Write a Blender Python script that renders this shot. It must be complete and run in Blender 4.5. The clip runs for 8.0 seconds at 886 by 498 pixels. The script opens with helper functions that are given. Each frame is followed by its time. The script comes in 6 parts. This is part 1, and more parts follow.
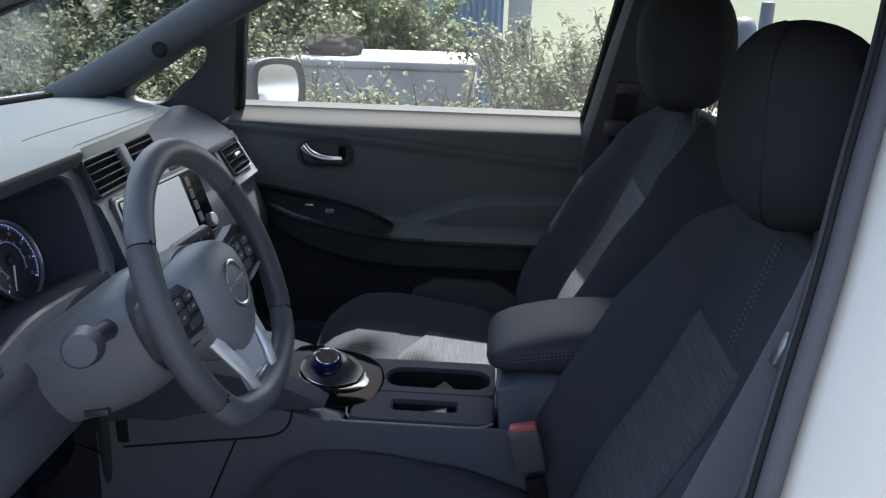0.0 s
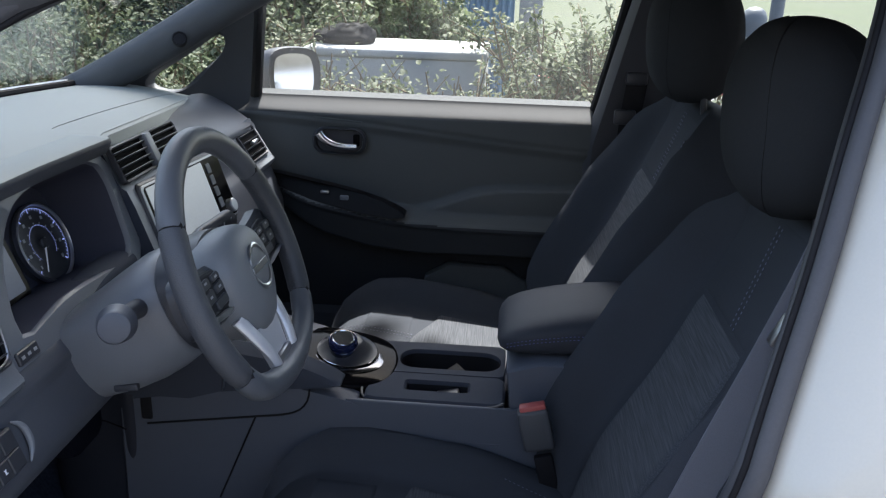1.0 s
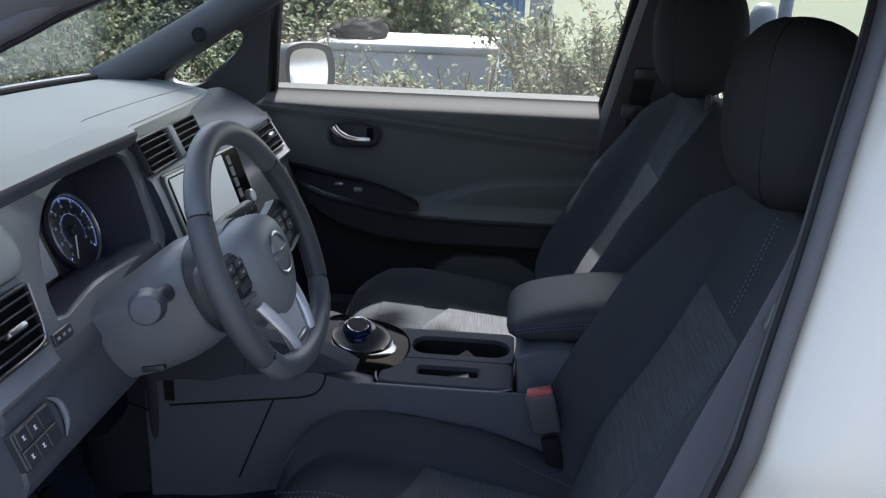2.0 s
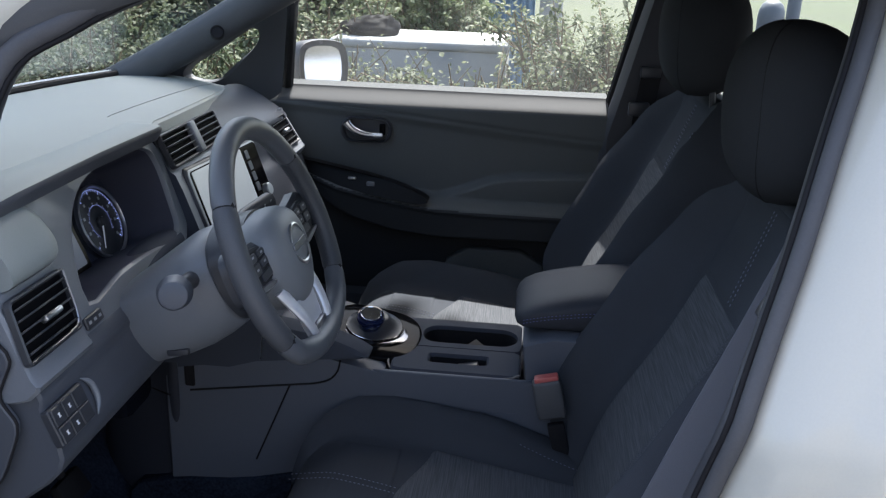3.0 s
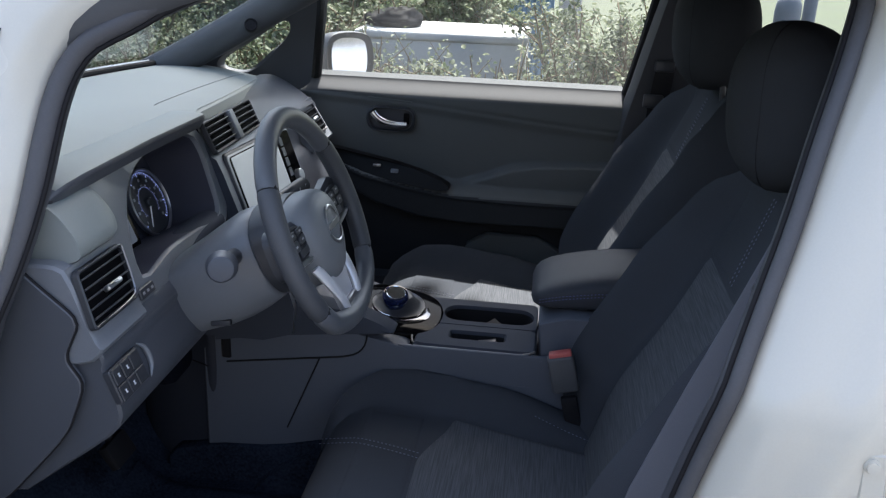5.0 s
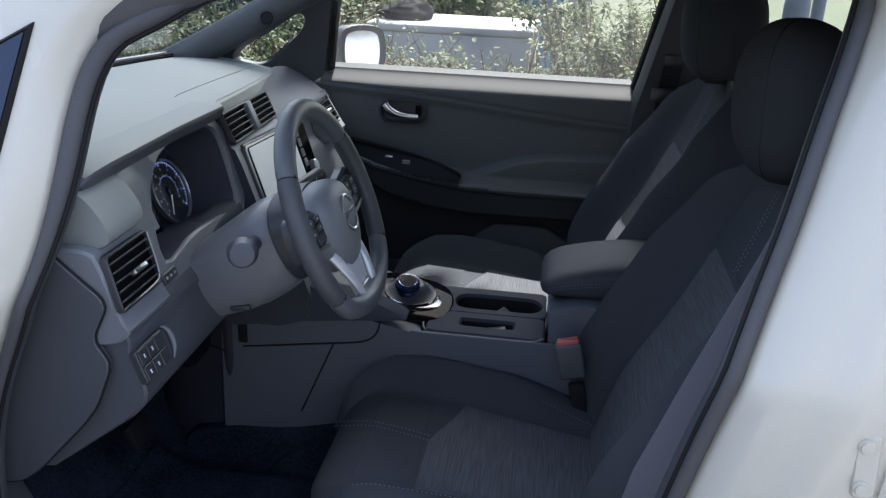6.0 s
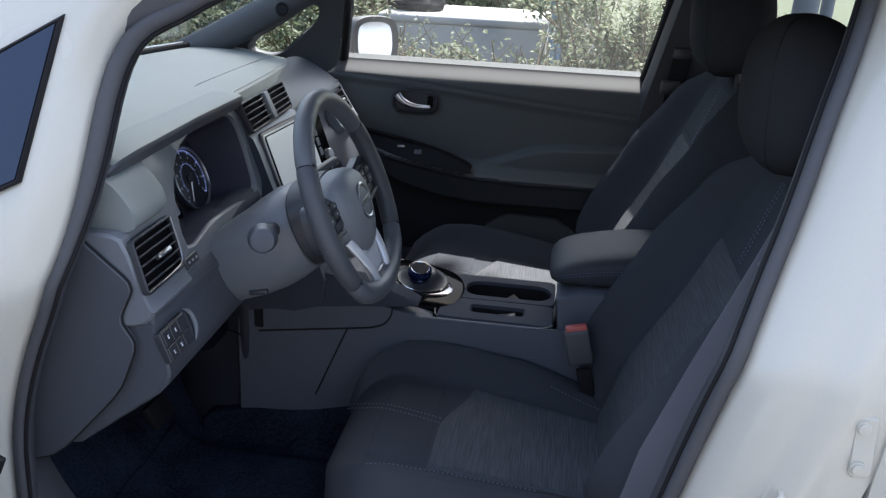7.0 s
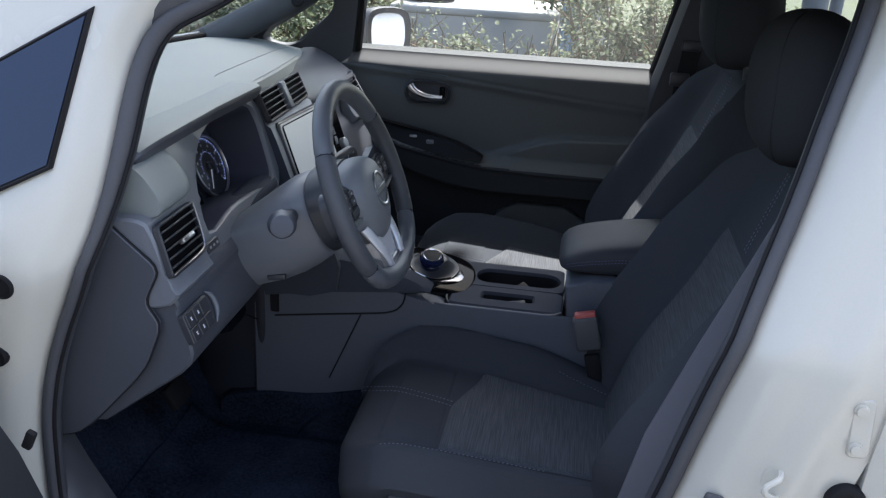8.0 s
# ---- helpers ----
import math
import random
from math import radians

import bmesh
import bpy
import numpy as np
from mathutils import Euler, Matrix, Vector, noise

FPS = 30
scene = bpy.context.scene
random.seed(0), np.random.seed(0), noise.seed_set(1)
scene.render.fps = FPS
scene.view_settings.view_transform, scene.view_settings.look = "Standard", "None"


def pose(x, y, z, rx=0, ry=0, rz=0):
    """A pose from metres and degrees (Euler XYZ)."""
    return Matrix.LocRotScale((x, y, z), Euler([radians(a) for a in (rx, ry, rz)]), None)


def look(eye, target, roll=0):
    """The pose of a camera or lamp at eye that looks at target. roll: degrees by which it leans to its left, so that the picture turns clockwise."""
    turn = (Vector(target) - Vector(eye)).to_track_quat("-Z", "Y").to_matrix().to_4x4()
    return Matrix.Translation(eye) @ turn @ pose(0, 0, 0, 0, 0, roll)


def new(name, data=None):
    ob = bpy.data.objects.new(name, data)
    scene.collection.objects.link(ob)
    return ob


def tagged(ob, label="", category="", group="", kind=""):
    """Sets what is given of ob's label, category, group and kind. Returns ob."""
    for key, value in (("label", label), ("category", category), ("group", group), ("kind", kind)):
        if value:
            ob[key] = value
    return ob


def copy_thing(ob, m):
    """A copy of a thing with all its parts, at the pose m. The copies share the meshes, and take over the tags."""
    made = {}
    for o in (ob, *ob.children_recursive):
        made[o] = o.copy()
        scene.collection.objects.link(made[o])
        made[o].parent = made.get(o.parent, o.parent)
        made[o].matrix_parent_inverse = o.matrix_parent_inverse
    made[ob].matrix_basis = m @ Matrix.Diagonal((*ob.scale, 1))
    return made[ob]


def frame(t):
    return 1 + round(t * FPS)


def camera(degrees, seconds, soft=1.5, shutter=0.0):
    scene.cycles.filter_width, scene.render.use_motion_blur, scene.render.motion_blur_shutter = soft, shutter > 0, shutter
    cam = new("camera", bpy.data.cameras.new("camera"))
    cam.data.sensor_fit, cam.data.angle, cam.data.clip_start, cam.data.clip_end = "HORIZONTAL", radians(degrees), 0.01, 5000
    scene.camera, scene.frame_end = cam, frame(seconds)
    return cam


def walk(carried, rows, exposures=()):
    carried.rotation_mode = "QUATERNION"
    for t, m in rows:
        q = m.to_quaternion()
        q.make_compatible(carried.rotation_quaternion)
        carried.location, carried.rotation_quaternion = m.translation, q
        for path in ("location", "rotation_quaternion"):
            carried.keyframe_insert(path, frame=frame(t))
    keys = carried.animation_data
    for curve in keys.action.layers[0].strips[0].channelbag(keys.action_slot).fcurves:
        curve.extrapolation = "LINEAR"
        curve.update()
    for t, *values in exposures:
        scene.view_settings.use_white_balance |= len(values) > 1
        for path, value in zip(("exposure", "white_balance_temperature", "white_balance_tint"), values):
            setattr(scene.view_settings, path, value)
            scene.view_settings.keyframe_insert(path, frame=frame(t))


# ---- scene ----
from mathutils import geometry

cam = camera(55.0, 8.0, 1.25)
rows = [
    (0.0, pose(0.3400, -1.3429, 1.3585, 72.160, -1.500, 4.077)),
    (0.5, pose(0.3375, -1.3647, 1.3633, 71.693, -1.589, 4.426)),
    (1.0, pose(0.3365, -1.3890, 1.3687, 71.343, -1.649, 4.774)),
    (1.5, pose(0.3364, -1.4151, 1.3744, 71.080, -1.690, 5.120)),
    (3.0, pose(0.3388, -1.4965, 1.3921, 70.556, -1.782, 6.133)),
    (3.5, pose(0.3395, -1.5230, 1.3978, 70.401, -1.823, 6.459)),
    (4.0, pose(0.3398, -1.5484, 1.4032, 70.231, -1.875, 6.779)),
    (4.5, pose(0.3397, -1.5727, 1.4083, 70.036, -1.941, 7.093)),
    (6.0, pose(0.3365, -1.6388, 1.4223, 69.261, -2.219, 8.011)),
    (6.5, pose(0.3346, -1.6590, 1.4267, 68.941, -2.330, 8.313)),
    (7.0, pose(0.3325, -1.6789, 1.4312, 68.602, -2.442, 8.619)),
    (7.5, pose(0.3305, -1.6989, 1.4359, 68.254, -2.550, 8.930)),
    (8.0, pose(0.3289, -1.7198, 1.4410, 67.913, -2.644, 9.249)),
]
walk(cam, rows, ((0.0, 2.0, 6600, 10), (8.0, 2.0, 6600, 10)))

# ---- light ----
world = bpy.data.worlds.new("sky")
scene.world = world
world.use_nodes = True
wn = world.node_tree.nodes
sky = wn.new("ShaderNodeTexSky")
sky.sky_type = "NISHITA"
sky.sun_disc = False
sky.dust_density = 4.0
sky.ozone_density = 0.6
sky.sun_elevation = radians(62.8)
sky.sun_rotation = radians(9)
wn["Background"].inputs[1].default_value = 0.15
world.node_tree.links.new(sky.outputs[0], wn["Background"].inputs[0])
sun = new("sun", bpy.data.lights.new("sun", "SUN"))
sun.data.energy = 4.0
sun.data.angle = radians(0.6)
sun.data.color = (1.0, 0.985, 0.965)
sun.matrix_world = look((0.0715, 0.4515, 0.8894), (0, 0, 0))


# ---- materials ----
def material(name, color, rough=0.5, metal=0.0, grain=400.0, bump=0.0, vary=0.12, coat=0.0, sheen=0.0, spec=0.5, wear=3.0):
    """A painted, moulded or woven surface: base colour with two scales of variation and fine relief."""
    m = bpy.data.materials.new(name)
    m.use_nodes = True
    nt = m.node_tree
    b = nt.nodes["Principled BSDF"]
    b.inputs["Roughness"].default_value = rough
    b.inputs["Metallic"].default_value = metal
    b.inputs["Coat Weight"].default_value = coat
    b.inputs["Coat Roughness"].default_value = 0.06
    b.inputs["Sheen Weight"].default_value = sheen
    b.inputs["Specular IOR Level"].default_value = spec
    tc = nt.nodes.new("ShaderNodeTexCoord")
    fine = nt.nodes.new("ShaderNodeTexNoise")
    fine.inputs["Scale"].default_value = grain
    fine.inputs["Detail"].default_value = 4
    wide = nt.nodes.new("ShaderNodeTexNoise")
    wide.inputs["Scale"].default_value = wear
    wide.inputs["Detail"].default_value = 5
    for n in (fine, wide):
        nt.links.new(tc.outputs["Object"], n.inputs["Vector"])
    add = nt.nodes.new("ShaderNodeMath")
    add.operation = "ADD"
    nt.links.new(fine.outputs[0], add.inputs[0])
    nt.links.new(wide.outputs[0], add.inputs[1])
    ramp = nt.nodes.new("ShaderNodeMapRange")
    ramp.inputs["From Min"].default_value = 0.6
    ramp.inputs["From Max"].default_value = 1.4
    nt.links.new(add.outputs[0], ramp.inputs["Value"])
    mix = nt.nodes.new("ShaderNodeMix")
    mix.data_type = "RGBA"
    lo = [c * (1 - vary) for c in color]
    hi = [min(1, c * (1 + vary)) for c in color]
    mix.inputs["A"].default_value = (*lo, 1)
    mix.inputs["B"].default_value = (*hi, 1)
    nt.links.new(ramp.outputs[0], mix.inputs["Factor"])
    nt.links.new(mix.outputs["Result"], b.inputs["Base Color"])
    rr = nt.nodes.new("ShaderNodeMapRange")
    rr.inputs["To Min"].default_value = max(0.02, rough - 0.07)
    rr.inputs["To Max"].default_value = min(1, rough + 0.07)
    nt.links.new(wide.outputs[0], rr.inputs["Value"])
    nt.links.new(rr.outputs[0], b.inputs["Roughness"])
    if bump:
        bn = nt.nodes.new("ShaderNodeBump")
        bn.inputs["Strength"].default_value = bump
        bn.inputs["Distance"].default_value = 0.0006
        nt.links.new(fine.outputs[0], bn.inputs["Height"])
        nt.links.new(bn.outputs[0], b.inputs["Normal"])
    return m


def streaked(name, dark, light, axis_scale):
    """Knitted seat cloth with fine lateral streaks."""
    m = material(name, dark, 0.95, spec=0.08)
    nt = m.node_tree
    b = nt.nodes["Principled BSDF"]
    tc = nt.nodes.new("ShaderNodeTexCoord")
    mp = nt.nodes.new("ShaderNodeMapping")
    mp.inputs["Scale"].default_value = axis_scale
    n = nt.nodes.new("ShaderNodeTexNoise")
    n.inputs["Scale"].default_value = 1.0
    n.inputs["Detail"].default_value = 3
    ramp = nt.nodes.new("ShaderNodeMapRange")
    ramp.inputs["From Min"].default_value = 0.38
    ramp.inputs["From Max"].default_value = 0.66
    mix = nt.nodes.new("ShaderNodeMix")
    mix.data_type = "RGBA"
    mix.inputs["A"].default_value = (*dark, 1)
    mix.inputs["B"].default_value = (*light, 1)
    nt.links.new(tc.outputs["Object"], mp.inputs[0])
    nt.links.new(mp.outputs[0], n.inputs["Vector"])
    nt.links.new(n.outputs[0], ramp.inputs["Value"])
    nt.links.new(ramp.outputs[0], mix.inputs["Factor"])
    nt.links.new(mix.outputs["Result"], b.inputs["Base Color"])
    bn = nt.nodes.new("ShaderNodeBump")
    bn.inputs["Strength"].default_value = 0.5
    bn.inputs["Distance"].default_value = 0.001
    nt.links.new(n.outputs[0], bn.inputs["Height"])
    nt.links.new(bn.outputs[0], b.inputs["Normal"])
    return m


def glass(name, tint=(1, 1, 1), rough=0.0, haze=0.0):
    m = bpy.data.materials.new(name)
    m.use_nodes = True
    nt = m.node_tree
    nt.nodes.remove(nt.nodes["Principled BSDF"])
    tr = nt.nodes.new("ShaderNodeBsdfTransparent")
    tr.inputs[0].default_value = (*tint, 1)
    gl = nt.nodes.new("ShaderNodeBsdfGlossy")
    gl.inputs["Roughness"].default_value = rough
    lw = nt.nodes.new("ShaderNodeLayerWeight")
    lw.inputs[0].default_value = 0.5
    pw = nt.nodes.new("ShaderNodeMath")
    pw.operation = "POWER"
    pw.inputs[1].default_value = 5.0
    nt.links.new(lw.outputs["Facing"], pw.inputs[0])
    fr = nt.nodes.new("ShaderNodeMapRange")
    fr.inputs["To Min"].default_value = 0.03
    fr.inputs["To Max"].default_value = 0.7
    nt.links.new(pw.outputs[0], fr.inputs["Value"])
    mx = nt.nodes.new("ShaderNodeMixShader")
    nt.links.new(fr.outputs[0], mx.inputs[0])
    nt.links.new(tr.outputs[0], mx.inputs[1])
    nt.links.new(gl.outputs[0], mx.inputs[2])
    film = nt.nodes.new("ShaderNodeBsdfTranslucent")
    film.inputs[0].default_value = (0.9, 0.92, 0.92, 1)
    dm = nt.nodes.new("ShaderNodeMixShader")
    dm.inputs[0].default_value = haze
    nt.links.new(mx.outputs[0], dm.inputs[1])
    nt.links.new(film.outputs[0], dm.inputs[2])
    nt.links.new(dm.outputs[0], nt.nodes["Material Output"].inputs[0])
    return m


def glow(name, color, strength):
    m = material(name, color, 0.3)
    b = m.node_tree.nodes["Principled BSDF"]
    b.inputs["Emission Color"].default_value = (*color, 1)
    b.inputs["Emission Strength"].default_value = strength
    return m


# dash plastics: top paler, lower panels darker, the fall of light put into colour
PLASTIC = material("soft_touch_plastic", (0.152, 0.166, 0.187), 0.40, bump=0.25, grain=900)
PLASTIC_TOP = material("lit_dash_top_plastic", (0.222, 0.247, 0.243), 0.55, bump=0.3, grain=900, spec=0.4)
PLASTIC_DARK = material("dark_hard_plastic", (0.034, 0.037, 0.044), 0.40, bump=0.2, grain=900)
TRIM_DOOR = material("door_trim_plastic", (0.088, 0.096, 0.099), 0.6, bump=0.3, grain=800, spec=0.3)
PILLAR = material("pillar_cover_plastic", (0.075, 0.079, 0.086), 0.55, bump=0.25, grain=900, spec=0.35)
SILL = material("door_sill_plastic", (0.056, 0.059, 0.062), 0.7, bump=0.3, grain=800, spec=0.12)
PLASTIC_LOW = material("dark_shaded_plastic", (0.070, 0.077, 0.092), 0.42, bump=0.3, grain=900, spec=0.4)
TRIM_LOW = material("dark_shaded_trim", (0.024, 0.027, 0.031), 0.6, bump=0.3, grain=800, spec=0.12)
CONSOLE = material("console_plastic", (0.090, 0.102, 0.126), 0.50, bump=0.25, grain=900, spec=0.35)
BLADE = material("black_switch_plastic", (0.008, 0.008, 0.009), 0.4, spec=0.12)
PAD = material("padded_leatherette", (0.040, 0.044, 0.053), 0.50, bump=0.4, grain=700, spec=0.15)
LEATHER = material("wheel_leather", (0.104, 0.113, 0.127), 0.40, bump=0.35, grain=1100)
LEATHER_P = material("perforated_leather", (0.062, 0.067, 0.076), 0.52, bump=0.9, grain=600)
CLOTH = material("black_seat_cloth", (0.049, 0.054, 0.063), 0.97, bump=0.8, grain=1500, vary=0.25, spec=0.06)
CLOTH_C = material("charcoal_seat_cloth", (0.036, 0.039, 0.043), 0.97, bump=0.8, grain=1500, vary=0.25, spec=0.06)
INSERT = streaked("streaked_seat_cloth", (0.060, 0.065, 0.073), (0.092, 0.098, 0.108), (620, 16, 620))
THREAD = material("blue_grey_thread", (0.12, 0.13, 0.18), 0.7)
THREAD_B = material("blue_thread", (0.10, 0.12, 0.30), 0.7)
PIANO = material("piano_black", (0.004, 0.004, 0.005), 0.07, vary=0.02, spec=0.04)
CONSOLE_TOP = material("console_tray_plastic", (0.050, 0.058, 0.075), 0.62, bump=0.25, grain=900, spec=0.05)
PLASTIC_IN = material("pillar_trim_plastic", (0.050, 0.052, 0.060), 0.45, bump=0.2, grain=900)
SILVER = material("silver_spoke_paint", (0.70, 0.71, 0.73), 0.35, metal=0.3, vary=0.04)
WALL = material("rendered_wall", (0.15, 0.153, 0.16), 0.9, bump=0.6, grain=60, vary=0.15)
BLACK = material("vent_shadow_black", (0.004, 0.004, 0.005), 0.9, spec=0.1)
WEB = material("grey_webbing", (0.125, 0.130, 0.150), 0.8, bump=0.6, grain=900)
PIANO_D = material("dark_satin_plastic", (0.020, 0.021, 0.025), 0.6, vary=0.05, spec=0.2)
CHROME = material("chrome", (0.75, 0.76, 0.78), 0.10, metal=1.0, vary=0.03)
# chrome darkened: the dim greenery it would mirror is put into the colour
CHROME_DIM = material("dimmed_chrome", (0.17, 0.175, 0.19), 0.12, metal=1.0, vary=0.05)
SATIN = material("satin_silver", (0.62, 0.63, 0.65), 0.32, metal=1.0, vary=0.04)
BLUE = material("blue_translucent", (0.006, 0.012, 0.055), 0.08, coat=0.8, vary=0.05)
WHITE = material("white_paint", (0.565, 0.553, 0.485), 0.25, coat=0.5, vary=0.03, wear=1.5)
RUBBER = material("grey_rubber_seal", (0.066, 0.068, 0.076), 0.6, bump=0.2, vary=0.1)
RUBBER_D = material("black_rubber", (0.012, 0.012, 0.014), 0.65, spec=0.2)
RECESS = material("instrument_recess_plastic", (0.042, 0.045, 0.064), 0.45, bump=0.2, grain=900, spec=0.3)
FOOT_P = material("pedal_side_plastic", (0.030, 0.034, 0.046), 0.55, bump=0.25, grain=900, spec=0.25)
# nearly black: the deep shade of the footwell is put into this colour
FOOT_SHADE = material("shade_black_lining", (0.0042, 0.0052, 0.0090), 0.95, bump=0.8, grain=300, vary=0.4, spec=0.04)
HUB = material("airbag_cover_plastic", (0.185, 0.197, 0.210), 0.44, bump=0.3, grain=1000)
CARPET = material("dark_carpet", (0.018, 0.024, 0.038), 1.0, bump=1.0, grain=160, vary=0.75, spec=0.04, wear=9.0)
RED = material("red_buckle", (0.45, 0.10, 0.09), 0.4)
GLASS = glass("clear_glass", (0.93, 0.96, 0.95))
# a thin pale film puts the veiling light over the view into the glass
GLASS_W = glass("hazed_window_glass", (0.95, 0.97, 0.96), haze=0.008)
GLASS_T = glass("tinted_glass", (0.10, 0.12, 0.15))
MIRROR = material("mirror", (0.80, 0.85, 0.95), 0.03, metal=1.0, vary=0.0)
ICON = glow("lit_icon", (0.55, 0.58, 0.65), 0.04)
DIALBLUE = glow("dial_blue", (0.30, 0.38, 0.85), 0.3)
FRAME = material("dull_silver", (0.30, 0.31, 0.33), 0.35, metal=1.0, vary=0.05)
TFT = glow("driver_display", (0.10, 0.12, 0.17), 0.06)
# pale base and faint glow stand in for the sky reflected on the screen
SCREEN = glow("display", (0.42, 0.46, 0.49), 0.10)
DIM = material("faint_legend", (0.35, 0.36, 0.38), 0.5)
HEADLINER = material("headliner_cloth", (0.14, 0.14, 0.145), 0.95, bump=0.5)
ASPHALT = material("pale_concrete_paving", (0.158, 0.163, 0.172), 0.9, bump=1.0, grain=120, vary=0.15, wear=0.8)
SOIL = material("planting_bed_soil", (0.08, 0.06, 0.04), 1.0, bump=1.0, grain=40, vary=0.4)
GRASS = material("lawn_grass", (0.038, 0.048, 0.022), 0.9, bump=1.0, grain=60, vary=0.35, wear=0.6)
CONCRETE = material("pale_painted_concrete", (0.34, 0.345, 0.345), 0.85, bump=0.5, grain=60, vary=0.1)
GREYMETAL = material("galvanised_grey", (0.11, 0.12, 0.14), 0.5, vary=0.1)
TARP = material("blue_corrugated_sheet", (0.15, 0.25, 0.37), 0.5, vary=0.15)
BAG = material("black_bin_bag", (0.010, 0.010, 0.012), 0.75, bump=0.6, grain=30, spec=0.15)
KERB_RED = material("red_kerb_paint", (0.35, 0.09, 0.08), 0.7)
STEM = material("woody_stem", (0.14, 0.10, 0.06), 0.8)


def leaf_material(name, a, b2):
    m = material(name, a, 0.55, spec=0.25)
    nt = m.node_tree
    p = nt.nodes["Principled BSDF"]
    g = nt.nodes.new("ShaderNodeNewGeometry")
    mix = nt.nodes.new("ShaderNodeMix")
    mix.data_type = "RGBA"
    mix.inputs["A"].default_value = (*a, 1)
    mix.inputs["B"].default_value = (*b2, 1)
    nt.links.new(g.outputs["Random Per Island"], mix.inputs["Factor"])
    nt.links.new(mix.outputs["Result"], p.inputs["Base Color"])
    tr = nt.nodes.new("ShaderNodeBsdfTranslucent")
    nt.links.new(mix.outputs["Result"], tr.inputs[0])
    both = nt.nodes.new("ShaderNodeMixShader")
    both.inputs[0].default_value = 0.4
    nt.links.new(p.outputs[0], both.inputs[1])
    nt.links.new(tr.outputs[0], both.inputs[2])
    nt.links.new(both.outputs[0], nt.nodes["Material Output"].inputs[0])
    return m


LEAF = leaf_material("rose_leaves", (0.055, 0.076, 0.040), (0.175, 0.195, 0.125))
LEAF_D = leaf_material("hedge_leaves", (0.07, 0.10, 0.05), (0.20, 0.24, 0.13))


# ---- building helpers ----
def thing(name, label, category, group="", kind="", at=(0, 0, 0)):
    ob = new(name)
    ob.empty_display_size = 0.05
    ob.location = at
    return tagged(ob, label, category, group, kind)


def part(name, bm, mat, parent=None, label="", smooth=40):
    me = bpy.data.meshes.new(name)
    bmesh.ops.recalc_face_normals(bm, faces=bm.faces)
    bm.to_mesh(me)
    bm.free()
    for m in (mat if isinstance(mat, (list, tuple)) else [mat]):
        me.materials.append(m)
    if smooth:
        me.shade_smooth()
        me.set_sharp_from_angle(angle=radians(smooth))
    ob = new(name, me)
    if parent:
        ob.parent = parent
        ob.location = -Vector(parent.location) if parent.type == "EMPTY" and parent.parent is None else (0, 0, 0)
    if label:
        ob["label"] = label
    return ob


def chaikin(pts, n=2, closed=False, keep=0.25):
    pts = [Vector(p) for p in pts]
    for _ in range(n):
        out = []
        k = len(pts)
        for i in range(k if closed else k - 1):
            a, b = pts[i], pts[(i + 1) % k]
            out += [a.lerp(b, keep), a.lerp(b, 1 - keep)]
        if not closed:
            out = [pts[0]] + out + [pts[-1]]
        pts = out
    return pts


def resample(pts, n, closed=False):
    pts = [Vector(p) for p in pts]
    if closed:
        pts = pts + [pts[0]]
    d = [0]
    for a, b in zip(pts, pts[1:]):
        d.append(d[-1] + (b - a).length)
    out = []
    j = 0
    m = n if closed else n - 1
    for i in range(n):
        s = d[-1] * i / m
        while j < len(d) - 2 and d[j + 1] < s:
            j += 1
        f = (s - d[j]) / max(1e-9, d[j + 1] - d[j])
        out.append(pts[j].lerp(pts[j + 1], min(1, f)))
    return out


def skin(bm, rings, closed=True, caps=True):
    """Joins rings of equal count into one surface."""
    vs = [[bm.verts.new(p) for p in r] for r in rings]
    n = len(rings[0])
    for a, b in zip(vs, vs[1:]):
        for i in range(n if closed else n - 1):
            k = (i + 1) % n
            bm.faces.new((a[i], a[k], b[k], b[i]))
    if caps and closed:
        bm.faces.new(vs[0][::-1])
        bm.faces.new(vs[-1])
    return bm


def loft(rings, closed=True, caps=True):
    return skin(bmesh.new(), rings, closed, caps)


def tube(path, r, n=8, bm=None, closed=False, flat=1.0, up=None):
    """A round (or flattened) bar along a path; r is a number or one per point."""
    bm = bm or bmesh.new()
    path = [Vector(p) for p in path]
    k = len(path)
    rings = []
    ref = Vector(up) if up else None
    for i, p in enumerate(path):
        a = path[(i - 1) % k] if closed or i else p
        b = path[(i + 1) % k] if closed or i < k - 1 else p
        d = (b - a).normalized()
        if ref is None:
            ref = Vector((0, 0, 1)) if abs(d.z) < 0.9 else Vector((1, 0, 0))
        s = d.cross(ref).normalized()
        u = s.cross(d).normalized()
        if not up:
            ref = u
        q = r[i] if isinstance(r, (list, tuple)) else r
        rings.append([p + s * math.cos(2 * math.pi * j / n) * q + u * math.sin(2 * math.pi * j / n) * q * flat for j in range(n)])
    if closed:
        rings.append(rings[0])
        vs = [[bm.verts.new(p) for p in ring] for ring in rings[:-1]]
        vs.append(vs[0])
        for a, b in zip(vs, vs[1:]):
            for i in range(n):
                bm.faces.new((a[i], a[(i + 1) % n], b[(i + 1) % n], b[i]))
        return bm
    return skin(bm, rings)


